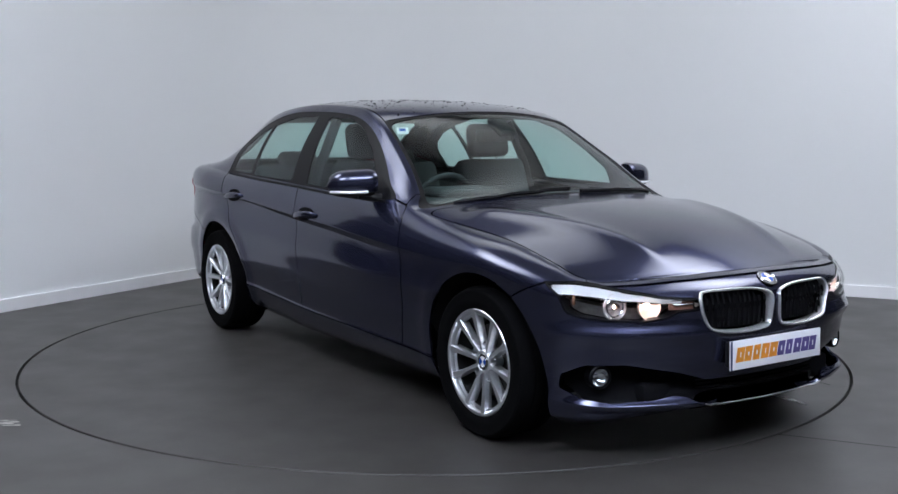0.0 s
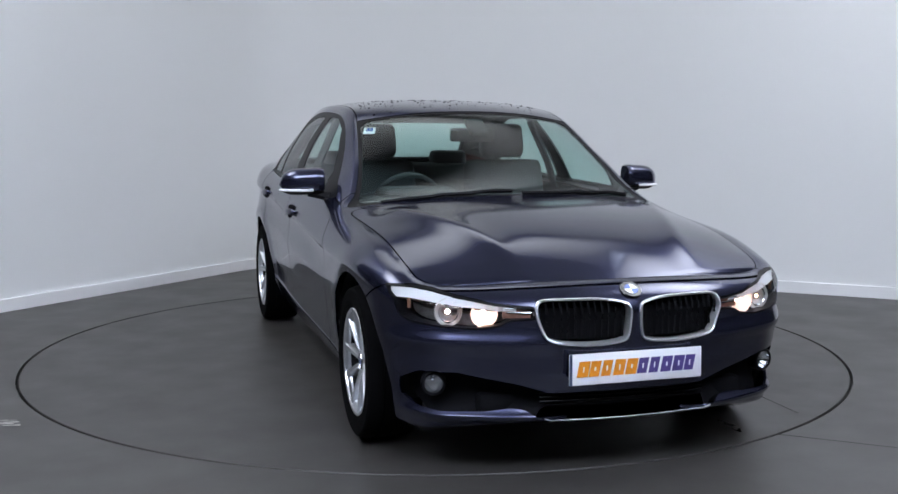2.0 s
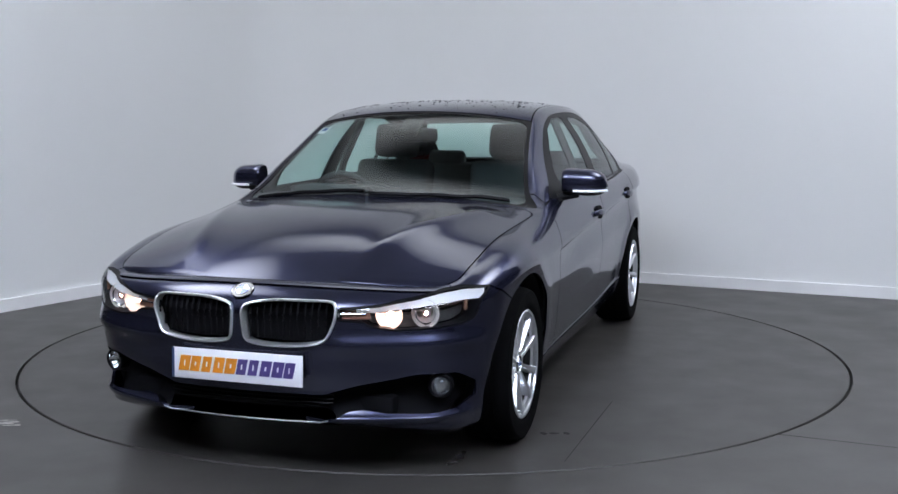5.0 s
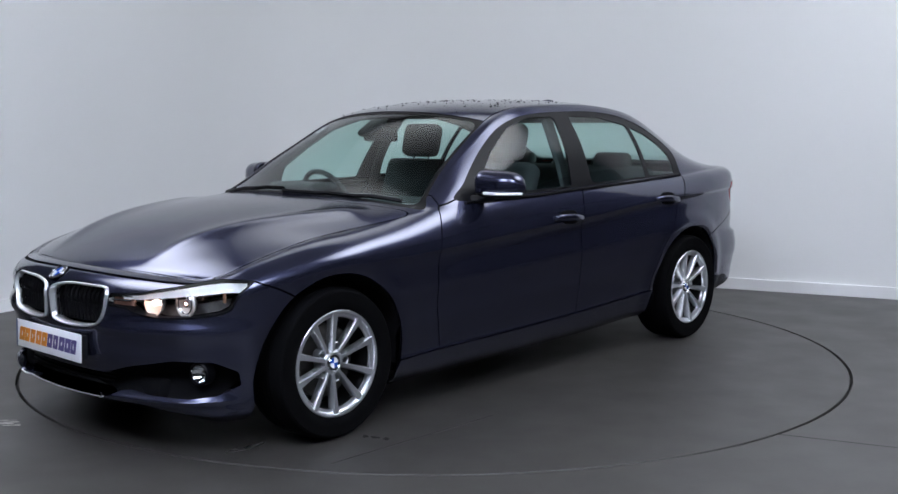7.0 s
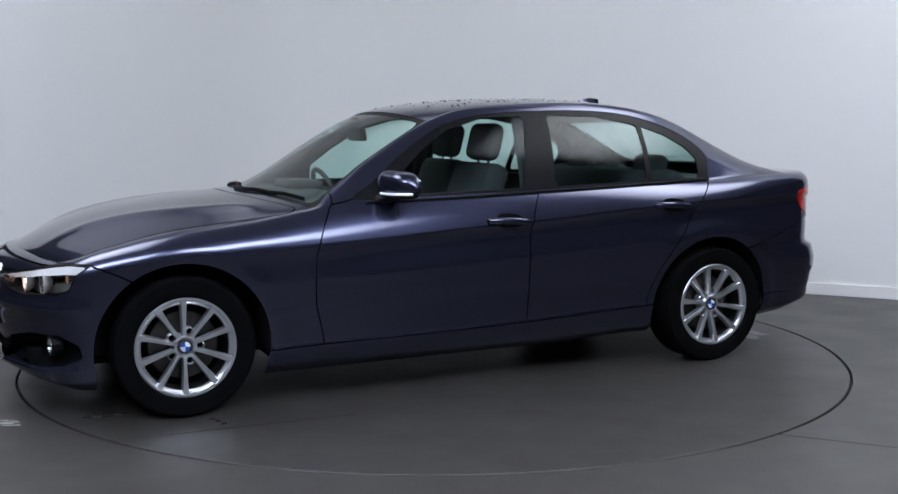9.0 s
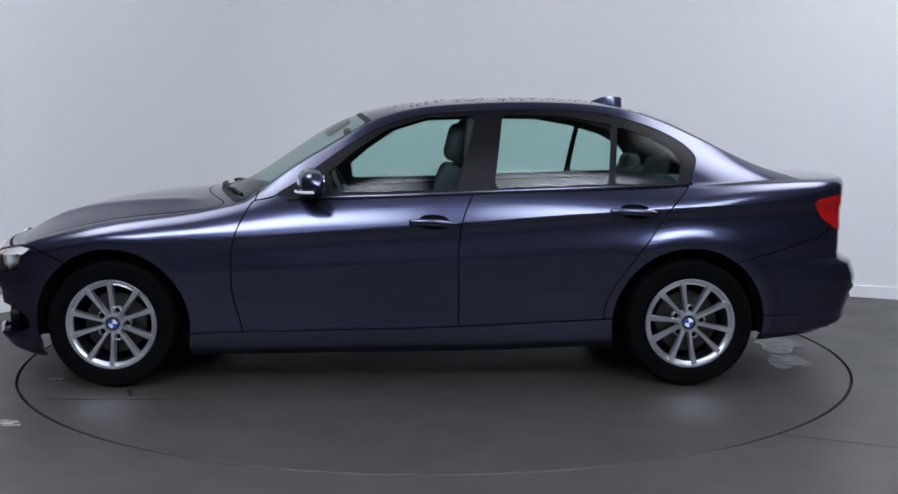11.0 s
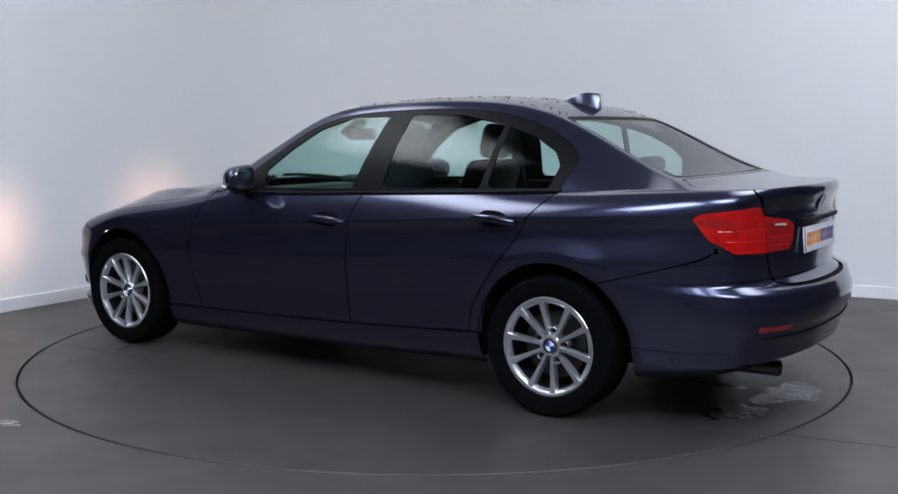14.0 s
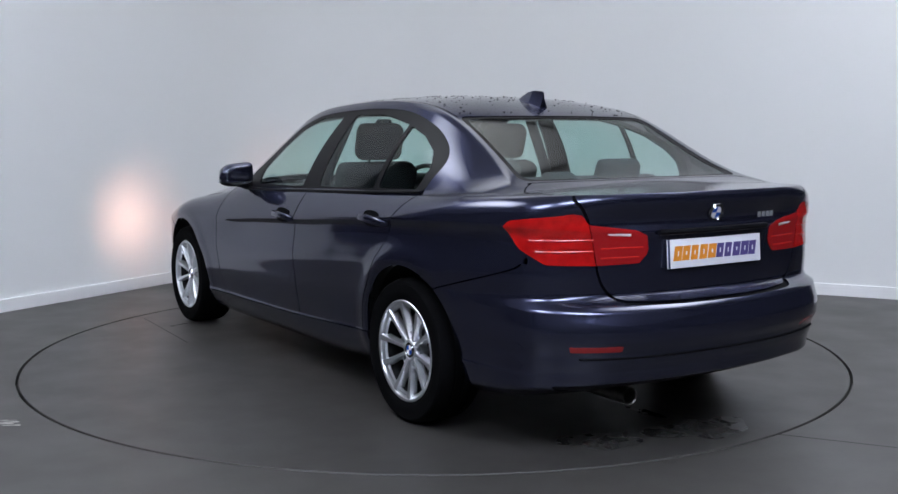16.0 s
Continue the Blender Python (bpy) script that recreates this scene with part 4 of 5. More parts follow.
    sweep(bm, [(0.435, s * 0.885, 0.940), (0.45, s * 0.84, 0.932), (0.475, s * 0.80, 0.925), (0.48, s * 0.775, 0.925)], [0.024, 0.026, 0.03, 0.034], steps=12, flat=0.7)
    part("mirror_foot", bm, BLACK_PLASTIC, mirror)
    bm = bmesh.new()
    sweep(bm, [(0.505, s * 0.872, 0.958), (0.499, s * 0.92, 0.957), (0.480, s * 0.965, 0.957), (0.445, s * 1.002, 0.957), (0.405, s * 1.019, 0.957)], 0.0065, steps=8)
    part("repeater", bm, PALE_GLOW, mirror)
    bm = bmesh.new()
    ring = [(0.088 * math.copysign(abs(math.cos(a)) ** 0.6, math.cos(a)), 0.048 * math.copysign(abs(math.sin(a)) ** 0.6, math.sin(a))) for a in np.linspace(0, 2 * math.pi, 32, endpoint=False)]
    prism(bm, ring, 0.004, facing(Vector((0.379, s * 0.905, 0.990)), Vector((-1, -0.22 * s, 0))))
    part("mirror_glass", bm, MIRROR_GLASS, mirror)

# ---- nose ----
skin.cut(lambda P, A: np.maximum(outline_distance(ARC_Z(P, A), KIDNEY) + 0.011, near_nose(P)), ("kidney",), "kidney_hole")
for s_ in (1, -1):
    bm = bmesh.new()
    rings = []
    for a, z in KIDNEY:
        p, q = skin_point(a, z)
        p = Vector((p.x, p.y, z))
        y = float(np.interp(a, ARC[:NU // 3], [np.interp(z, flank[:, j, 2], flank[:, j, 1]) for j in range(NU // 3)]))
        x = float(np.interp(a, ARC[:NU // 3], [np.interp(z, flank[:, j, 2], flank[:, j, 0]) for j in range(NU // 3)]))
        rings.append(Vector((x, y, z)))
    mid = sum(rings, Vector()) / len(rings)
    loops = []
    for k, c in enumerate(rings):
        t_ = (rings[(k + 1) % len(rings)] - rings[k - 1]).normalized()
        out_ = (c - mid - Vector((1, 0, 0)) * (c - mid).x)
        out_ = (out_ - t_ * out_.dot(t_)).normalized()
        row = []
        for px, po in ((-0.030, 0.002), (0.005, 0.0035), (0.010, 0.0015), (0.010, -0.004), (0.005, -0.0065), (-0.030, -0.008)):
            v_ = c + Vector((px, 0, 0)) + out_ * po
            row.append(bm.verts.new((v_.x, s_ * v_.y, v_.z)))
        loops.append(row)
    for k in range(len(loops)):
        p, q = loops[k], loops[(k + 1) % len(loops)]
        for i_ in range(5):
            bm.faces.new((p[i_], p[i_ + 1], q[i_ + 1], q[i_]))
    part("grille_frame", bm, SATIN, car, "bright chrome grille surround", sharp=60)
v, n, F = both_sides(gather(("kidney_hole",)))
for comp in components(F, len(v)):
    if len(comp) > 20:
        panel_object("grille_back", v, n, comp, GAP, car, 0, -0.045)
for s in (1, -1):
    for y in np.arange(0.045, 0.36, 0.0255):
        bm = bmesh.new()
        a = arc_at(y)
        pts = []
        for z in np.linspace(0.492, 0.642, 8):
            if outline_distance([(a, z)], KIDNEY)[0] < -0.006:
                p, q = skin_point(a, z)
                pts.append((p.x - 0.014 + 0 * z, s * y, z))
        if len(pts) > 2:
            sweep(bm, pts, 0.0052, steps=6)
            part("grille_slat", bm, GAP, car)
        else:
            bm.free()
v, n, F = both_sides(gather(("intake",)))
for comp in components(F, len(v)):
    if len(comp) > 20:
        panel_object("lower_intake", v, n, comp, GAP, car, 0, -0.055)
bm = bmesh.new()
for z in (0.275, 0.289, 0.303):
    pts = [(skin_point(arc_at(y), z)[0].x - 0.025, y, z) for y in np.linspace(-0.33, 0.33, 15)]
    sweep(bm, pts, 0.0032, steps=6)
part("intake_mesh", bm, BLACK_TRIM, car)
bm = bmesh.new()
pts = []
for y in np.linspace(-0.335, 0.335, 23):
    z = 0.212 + 0.014 * max(0.0, (abs(y) - 0.27) / 0.065) ** 2
    pts.append((skin_point(arc_at(y), z)[0].x + 0.004, y, z))
sweep(bm, pts, 0.0030, steps=8)
part("bumper_strip", bm, SATIN, car, "thin bright strip along the bumper's lower lip")
for s, fm in SIDES:
    m = facing(Vector((1.945, s * 0.690, 0.334)), Vector((1, s * 0.25, 0))) @ Matrix.Scale(0.82, 4)
    bm = bmesh.new()
    lathe(bm, [(0.056, -0.05), (0.056, 0.0), (0.050, 0.006), (0.041, 0.003), (0.041, -0.02)], m, 36)
    fog = part("fog_lamp", bm, BLACK_TRIM, car)
    bm = bmesh.new()
    lathe(bm, [(0.0, -0.030), (0.012, -0.030), (0.026, -0.022), (0.038, -0.004), (0.0405, 0.001)], m, 36)
    part("reflector", bm, CHROME, fog)
    bm = bmesh.new()
    lathe(bm, [(0.0, -0.004), (0.006, -0.004), (0.009, -0.010), (0.009, -0.03)], m, 20)
    part("bulb", bm, CHROME, fog)
    bm = bmesh.new()
    lathe(bm, [(0.0, 0.007), (0.025, 0.006), (0.044, 0.001)], m, 36)
    part("lens", bm, LENS, fog).visible_shadow = False

# headlamps
HOUSING = material("lamp_housing", (0.34, 0.33, 0.33), rough=0.32, metal=0.7, vary=0.25, vary_scale=40)
skin.cut(lambda P, A: np.maximum(outline_distance(ARC_Z(P, A), HEAD) + 0.007, near_nose(P)), ("headlamp",), "head_lens")
v, n, F = both_sides(gather(("headlamp",)))
for comp in components(F, len(v)):
    if len(comp) > 10:
        panel_object("headlamp_bezel", v, n, comp, BLACK_TRIM, car, 0.06, -0.002)
v, n, F = both_sides(gather(("head_lens",)))
for comp in components(F, len(v)):
    if len(comp) > 20:
        lamp = panel_object("headlamp_housing", v, n, comp, HOUSING, car, 0, -0.085, "clear-lensed headlamp, lit")
        panel_object("lens", v, n, comp, LENS, lamp, 0, -0.003).visible_shadow = False
        ids = sorted({k for f in comp for k in f})
        s = 1 if v[ids][:, 1].mean() > 0 else -1

        def spot(arc, z, back):
            p, q = skin_point(arc, z)
            p, q = Vector((p.x, s * p.y, p.z)), Vector((q.x, s * q.y, q.z))
            d = Vector((1, 0.12 * s, 0)).normalized()
            return facing(p - q * back, d)
        m = spot(arc_at(0.553), 0.594, 0.072)
        bm = bmesh.new()
        lathe(bm, [(0.010, -0.010), (0.030, -0.004), (0.044, 0.012), (0.050, 0.034)], m, 32)
        part("reflector", bm, BOWL, lamp)
        bm = bmesh.new()
        lathe(bm, [(0.0, 0.034), (0.007, 0.032), (0.011, 0.026), (0.011, 0.008), (0.008, -0.008)], m, 24)
        part("bulb", bm, BULB, lamp)
        m = spot(arc_at(0.680), 0.615, 0.074)
        bm = bmesh.new()
        lathe(bm, [(0.018, -0.008), (0.034, 0.0), (0.046, 0.020), (0.050, 0.034), (0.053, 0.030)], m, 32)
        part("reflector", bm, BOWL, lamp)
        bm = bmesh.new()
        lathe(bm, [(0.0125, 0.026), (0.0155, 0.024), (0.017, 0.012), (0.017, -0.01)], m, 24)
        part("shield", bm, BOWL, lamp)
        bm = bmesh.new()
        lathe(bm, [(0.034, 0.030), (0.037, 0.034), (0.040, 0.030), (0.037, 0.026)], m, 32, True)
        part("projector_ring", bm, CHROME, lamp)
        # added emitter in the unlit outer projector, to throw the glow onto the wall
        md = m @ pose(0, 0, 0.020, 2.2, 0, 0)
        bm = bmesh.new()
        lathe(bm, [(0.012, 0.006), (0.0082, 0.006), (0.0082, -0.040), (0.012, -0.040)], md, 24, True)
        part("added_beam_tube", bm, GAP, lamp)
        bm = bmesh.new()
        lathe(bm, [(0.0, -0.022), (0.0078, -0.022), (0.0078, -0.025)], md, 24)
        part("added_beam_source", bm, BEAM, lamp)
        # pale brow along the upper edge, wider outwards
        bm = bmesh.new()
        lo, hi = [], []
        for t in np.linspace(0, 1, 16):
            a = arc_at(0.44) + (HEAD[6][0] - 0.03 - arc_at(0.44)) * t
            ztop = float(np.interp(a, [h[0] for h in HEAD[:7]], [h[1] for h in HEAD[:7]])) - 0.008
            for dst, z, back in ((hi, ztop, 0.008), (lo, ztop - 0.012 - 0.026 * t, 0.020)):
                p, q = skin_point(a, z)
                p = p + Vector((0, 0, z - p.z))
                p = p - q * back
                dst.append(bm.verts.new((p.x, s * p.y, p.z)))
        for k in range(15):
            bm.faces.new((lo[k], lo[k + 1], hi[k + 1], hi[k]))
        bmesh.ops.solidify(bm, geom=list(bm.faces), thickness=0.006)
        # the brow is no lamp; its material carries the added glow
        part("brow", bm, PALE_GLOW, lamp, "pale plastic headlamp brow with a faint added glow")
        bm = bmesh.new()
        p, q = skin_point(arc_at(x=1.885), 0.625)
        m = facing(Vector((p.x, s * p.y, p.z)) - Vector((q.x, s * q.y, q.z)) * 0.03, Vector((0.8, 0.6 * s, 0)))
        box(bm, m, 0.014, 0.040, 0.012, 0.004)
        part("amber_reflector", bm, AMBER, lamp)
        p, q = skin_point(arc_at(0.425), 0.606)
        m = facing(Vector((p.x, s * p.y, p.z)) - Vector((q.x, s * q.y, q.z)) * 0.026, Vector((q.x, s * q.y, q.z)))
        bm = bmesh.new()
        box(bm, m, 0.100, 0.040, 0.006, 0.002)
        part("indicator_lens", bm, INDICATOR, lamp, "dull pinkish amber indicator panel")
        bm = bmesh.new()
        pts = [(skin_point(arc_at(y), 0.606)[0].x - 0.015, s * y, 0.606) for y in np.linspace(0.378, 0.460, 6)]
        sweep(bm, pts, 0.0035, steps=6)
        part("trim_bar", bm, CHROME, lamp)
        bm = bmesh.new()
        pts = [(skin_point(arc_at(y), 0.622)[0].x - 0.012, s * y, 0.622) for y in np.linspace(0.378, 0.470, 6)]
        sweep(bm, pts, 0.0028, steps=6)
        part("trim_bar", bm, CHROME, lamp)

p, q = skin_point(0.0, 0.676)
badge(car, facing(Vector((p.x + 0.002, 0, p.z)), Vector((q.x, 0, q.z))), 0.041)


# ---- plates ----
def plate(name, m, band):
    bm = bmesh.new()
    box(bm, m, 0.525, 0.112, 0.008, 0.003)
    ob = part(name, bm, PLATE, car, "white show plate with orange and purple print")
    # ten slanted blocks stand for the print: five orange, five purple
    for k in range(10):
        bm = bmesh.new()
        x0 = -0.236 + 0.047 * k
        w, h, sl = (0.043, 0.038, 0.036, 0.041)[k % 4], 0.056, 0.012
        y0 = -0.027
        outer_ = [(x0, y0), (x0 + w, y0), (x0 + w + sl, y0 + h), (x0 + sl, y0 + h)]
        prism(bm, outer_, 0.0012, m @ pose(0, 0, 0.004))
        part("print_bar", bm, ORANGE if k < 5 else PURPLE, ob)
        bm = bmesh.new()
        cx, cy = x0 + w / 2 + sl / 2, y0 + h / 2
        ww, hh = ((0.0035, 0.010), (0.0045, 0.007), (0.0040, 0.009))[k % 3]
        prism(bm, [(cx - ww, cy - hh), (cx + ww - 0.002, cy - hh), (cx + ww, cy + hh), (cx - ww + 0.002, cy + hh)], 0.0006, m @ pose(0, 0, 0.0054))
        part("print_opening", bm, PLATE, ob)
    bm = bmesh.new()
    box(bm, m @ pose(band * 0.257, 0, 0.0042), 0.010, 0.111, 0.0012)
    part("end_band", bm, PLATE_EDGE, ob)
    return ob


plate("front_plate", facing(Vector((2.186, 0, 0.407)), Vector((1, 0, 0.03))), -1)
plate("rear_plate", facing(Vector((-2.315, 0, 0.775)), Vector((-1, 0, 0.08))), -1)
bm = bmesh.new()
box(bm, facing(Vector((2.166, 0, 0.407)), Vector((1, 0, 0.03))), 0.50, 0.095, 0.032, 0.004)
part("plate_holder", bm, BLACK_PLASTIC, car)

# ---- tail ----
p, q = skin_point(ARC[-1], 0.930)
badge(car, facing(Vector((p.x - 0.002, 0, p.z)), Vector((q.x, 0, q.z))), 0.040)
for k in range(4):
    bm = bmesh.new()
    y = -0.285 - 0.030 * k
    p, q = skin_point(arc_at(y, front=False, z=0.905), 0.905)
    box(bm, facing(Vector((p.x - 0.001, y, 0.905)), Vector((q.x, -q.y, q.z))), 0.022, 0.022, 0.004, 0.001)
    part("model_badge", bm, SATIN, car, "small chrome lettering shown as plain bars")
for s, fm in SIDES:
    bm = bmesh.new()
    pts = []
    for y in np.linspace(0.420, 0.520, 8):
        p, q = skin_point(arc_at(y, front=False, z=0.862), 0.862)
        pts.append((p.x + 0.001, s * y, 0.856 + (y - 0.42) * 0.06))
    sweep(bm, pts, 0.006, steps=8)
    part("reversing_lens", bm, PALE_LENS, car)
    for z, y0, y1 in ((0.842, 0.575, 0.775), (0.800, 0.575, 0.765), (0.808, 0.365, 0.545), (0.772, 0.385, 0.545)):
        bm = bmesh.new()
        pts = []
        for y in np.linspace(y0, y1, 9):
            p, q = skin_point(arc_at(y, front=False, z=z), z)
            pts.append((p.x + 0.0005, s * p.y, z))
        sweep(bm, pts, 0.005, steps=8)
        part("light_bar", bm, RED_BAR, car)
bm = bmesh.new()
for r0, r1, x0, x1 in ((0.034, 0.031, -2.03, -2.27),):
    lathe(bm, [(r1, 0.0), (r1, 0.24), (r0, 0.243), (r0 + 0.001, 0.238), (r0 + 0.001, 0.0)], Matrix.Translation((x0, 0.40, 0.232)) @ pose(0, 0, 0, 0, -90, 0), 28, True)
part("exhaust_pipe", bm, STEEL, car)
bm = bmesh.new()
pts = [(skin_point(arc_at(y, front=False), 0.86)[0].x - 0.010, s_ * y, 0.862) for s_, y in [(-1, v_) for v_ in np.linspace(0.30, 0.0, 8)] + [(1, v_) for v_ in np.linspace(0.02, 0.30, 8)]]
sweep(bm, pts, 0.012, steps=8)
part("plate_light_bar", bm, BLACK_TRIM, car)

# black bar low on the rear bumper, painting in the shade of its crease
bm = bmesh.new()
pts = []
for y in np.linspace(-0.66, 0.66, 41):
    z = 0.402 + 0.02 * max(0.0, abs(y) - 0.45)
    p, q = skin_point(arc_at(y, front=False, z=z), z)
    pts.append((p.x + 0.001, math.copysign(p.y, y), z))
sweep(bm, pts, 0.0048, steps=8)
part("bumper_crease_shade", bm, GAP, car)

# roof fin
bm = bmesh.new()
rows = []
for x, z, w in ((-1.02, 1.399, 0.004), (-1.06, 1.414, 0.012), (-1.10, 1.430, 0.013), (-1.15, 1.437, 0.012), (-1.205, 1.432, 0.008), (-1.215, 1.424, 0.004)):
    zb = float(smooth_through(MID_X[::-1], MID_Z[::-1], x)) - 0.004
    wb = 0.030 if x > -1.2 else 0.024
    rows.append([bm.verts.new(c) for c in ((x, -wb, zb), (x, -w, (z + zb) / 2 + (z - zb) * 0.2), (x, -w * 0.6, z), (x, w * 0.6, z), (x, w, (z + zb) / 2 + (z - zb) * 0.2), (x, wb, zb))])
for p, q in zip(rows, rows[1:]):
    for k in range(5):
        bm.faces.new((p[k], p[k + 1], q[k + 1], q[k]))
bm.faces.new(rows[0]), bm.faces.new(rows[-1])
part("roof_aerial", bm, PAINT, car)


def top_z(x, w):
    """Height of the top surface by its own coordinates."""
    j = int(np.argmin(np.abs(top_edge[:, 0] - x)))
    i = int(np.argmin(np.abs(ws - abs(w))))
    return Vector(top[i][j]) * 1.0


# wipers
for y0, y1 in ((-0.62, -0.02), (0.02, 0.64)):
    bm = bmesh.new()
    pts = []
    for y in np.linspace(y0, y1, 10):
        w = abs(y) / 0.74
        lift_ = 0.80 + 0.0 - 0.045 * (1 - abs(y - y1) / 0.6)
        p = top_z(min(lift_, 0.79), w)
        pts.append((p.x + 0.002, y, p.z + 0.009))
    sweep(bm, pts, 0.008, steps=6, flat=1.3)
    part("wiper", bm, BLACK_TRIM, car)

# ---- cabin ----
def seat(y, shift, name="front_seat"):
    bm = bmesh.new()
    box(bm, pose(0.10 + shift, y, 0.47, 0, -8, 0), 0.50, 0.50, 0.17, 0.05, 3)
    ob = part(name, bm, FABRIC, car)
    bm = bmesh.new()
    box(bm, pose(-0.215 + shift, y, 0.76, 0, -20, 0), 0.13, 0.47, 0.66, 0.05, 3)
    part("backrest", bm, FABRIC, ob)
    bm = bmesh.new()
    box(bm, pose(-0.335 + shift, y, 1.185, 0, -14, 0), 0.10, 0.27, 0.20, 0.045, 3)
    part("headrest", bm, FABRIC, ob)
    bm = bmesh.new()
    for dy in (-0.06, 0.06):
        sweep(bm, [(-0.32 + shift, y + dy, 1.04), (-0.335 + shift, y + dy, 1.12)], 0.007, steps=6)
    part("headrest_post", bm, CHROME, ob)


seat(0.37, 0.06)
seat(-0.37, -0.06)
bm = bmesh.new()
box(bm, pose(-0.93, 0, 0.50), 0.50, 1.30, 0.18, 0.05, 3)
bench = part("rear_seat", bm, FABRIC, car)
bm = bmesh.new()
box(bm, pose(-1.24, 0, 0.75, 0, -22, 0), 0.14, 1.32, 0.58, 0.05, 3)
part("backrest", bm, FABRIC, bench)
for y, w in ((0.37, 0.26), (-0.37, 0.26), (0.0, 0.20)):
    bm = bmesh.new()
    box(bm, pose(-1.335, y, 1.045 if y else 1.01, 0, -16, 0), 0.09, w, 0.13 if y else 0.08, 0.04, 3)
    part("headrest", bm, FABRIC, bench)
bm = bmesh.new()
box(bm, pose(-1.62, 0, 0.965), 0.56, 1.24, 0.02, 0.005)
part("parcel_shelf", bm, INNER, car)
bm = bmesh.new()
prism(bm, [(0.90, 0.50), (0.46, 0.50), (0.40, 0.72), (0.42, 0.86), (0.50, 0.925), (0.66, 0.925), (0.80, 0.905), (0.90, 0.88)], 1.44, Matrix(((1, 0, 0, 0), (0, 0, 1, -0.72), (0, 1, 0, 0), (0, 0, 0, 1))), 0.0)
dash = part("dashboard", bm, INNER, car)
bm = bmesh.new()
box(bm, pose(0.54, -0.37, 0.94), 0.20, 0.36, 0.06, 0.028, 3)
part("instrument_hood", bm, INNER, dash)
bm = bmesh.new()
m = pose(0.36, -0.37, 0.86, 0, -66, 0)
lathe(bm, [(0.178 + 0.014 * math.cos(a), 0.014 * math.sin(a)) for a in np.linspace(0, 2 * math.pi, 10, endpoint=False)], m, 40, True)
steer = part("steering_wheel", bm, INNER, car)
bm = bmesh.new()
box(bm, m, 0.13, 0.15, 0.05, 0.02, 2)
box(bm, m @ pose(0, 0, 0), 0.05, 0.33, 0.018, 0.006, 2)
part("hub", bm, INNER, steer)
bm = bmesh.new()
box(bm, pose(0.315, 0, 1.222, 0, 10, 0), 0.03, 0.245, 0.070, 0.014, 3)
rv = part("interior_mirror", bm, BLACK_TRIM, car)
bm = bmesh.new()
box(bm, pose(0.37, 0, 1.262, 0, 32, 0), 0.15, 0.10, 0.035, 0.014, 3)
part("sensor_housing", bm, BLACK_TRIM, rv)
for s in (1, -1):
    bm = bmesh.new()
    sweep(bm, [(-0.36, s * 0.585, 1.30), (-0.345, s * 0.70, 1.05), (-0.34, s * 0.745, 0.90)], 0.040, steps=8, flat=0.5)
    part("centre_pillar_lining", bm, INNER, car)

# rain drops on the roof, and a sticker inside the windscreen
bm = bmesh.new()
rng = random.Random(4)
roof_j = [j for j in range(NU) if 0.10 > top_edge[j, 0] > -1.26]
for _ in range(420):
    j = rng.choice(roof_j)
    i = rng.randrange(4, NT)
    c = Vector(top[i][j]) + Vector((rng.uniform(-0.01, 0.01), rng.uniform(-0.01, 0.01), 0))
    c.y *= rng.choice((-1, 1))
    r = rng.choice((0.0022, 0.003, 0.003, 0.004, 0.0055))
    tip = bm.verts.new(c + Vector((0, 0, r * 0.75)))
    ring = [bm.verts.new(c + Vector((r * 1.0 * math.cos(a), r * math.sin(a), r * 0.45))) for a in np.linspace(0, 2 * math.pi, 7)[:-1]]
    low = [bm.verts.new(c + Vector((r * 1.35 * math.cos(a), r * 1.35 * math.sin(a), -0.0005))) for a in np.linspace(0, 2 * math.pi, 7)[:-1]]
    for k in range(6):
        bm.faces.new((tip, ring[k], ring[(k + 1) % 6]))
        bm.faces.new((ring[k], low[k], low[(k + 1) % 6], ring[(k + 1) % 6]))
tagged(part("water_drops", bm, DROPS, car, sharp=80), "clear rain drops beaded on the roof", kind="stuff")
bm = bmesh.new()
p = top_z(0.24, 0.86)
m = facing(Vector((p.x - 0.006, -p.y, p.z - 0.010)), Vector((0.5, -0.2, 0.85)))
box(bm, m, 0.060, 0.060, 0.001)
st = part("screen_sticker", bm, PLATE, car)
bm = bmesh.new()
box(bm, m @ pose(0, 0.008, 0.0008), 0.034, 0.028, 0.001)
part("sticker_print", bm, BADGE_BLUE, st)


# ---- the studio ----
FLOOR = material("floor_vinyl", (0.0395, 0.0368, 0.0340), rough=0.44, rough_vary=0.045, vary=0.07, vary_scale=1.3, fine=0.06, fine_scale=60, bump=0.05, bump_scale=200)
TABLE = material("turntable_vinyl", (0.0345, 0.0320, 0.0295), rough=0.44, rough_vary=0.04, vary=0.07, vary_scale=1.7, fine=0.06, fine_scale=60, bump=0.05, bump_scale=200)
WALL = material("white_wall", (0.74, 0.745, 0.75), rough=0.85, vary=0.012, vary_scale=0.8, bump=0.08, bump_scale=120)
SKIRT = material("white_skirting", (0.80, 0.80, 0.81), rough=0.4, vary=0.02)
CEIL = material("ceiling_paint", (0.70, 0.70, 0.71), rough=0.9, vary=0.03)
DARK = material("unseen_dark_surround", (0.03, 0.03, 0.033), rough=0.95, vary=0.15)


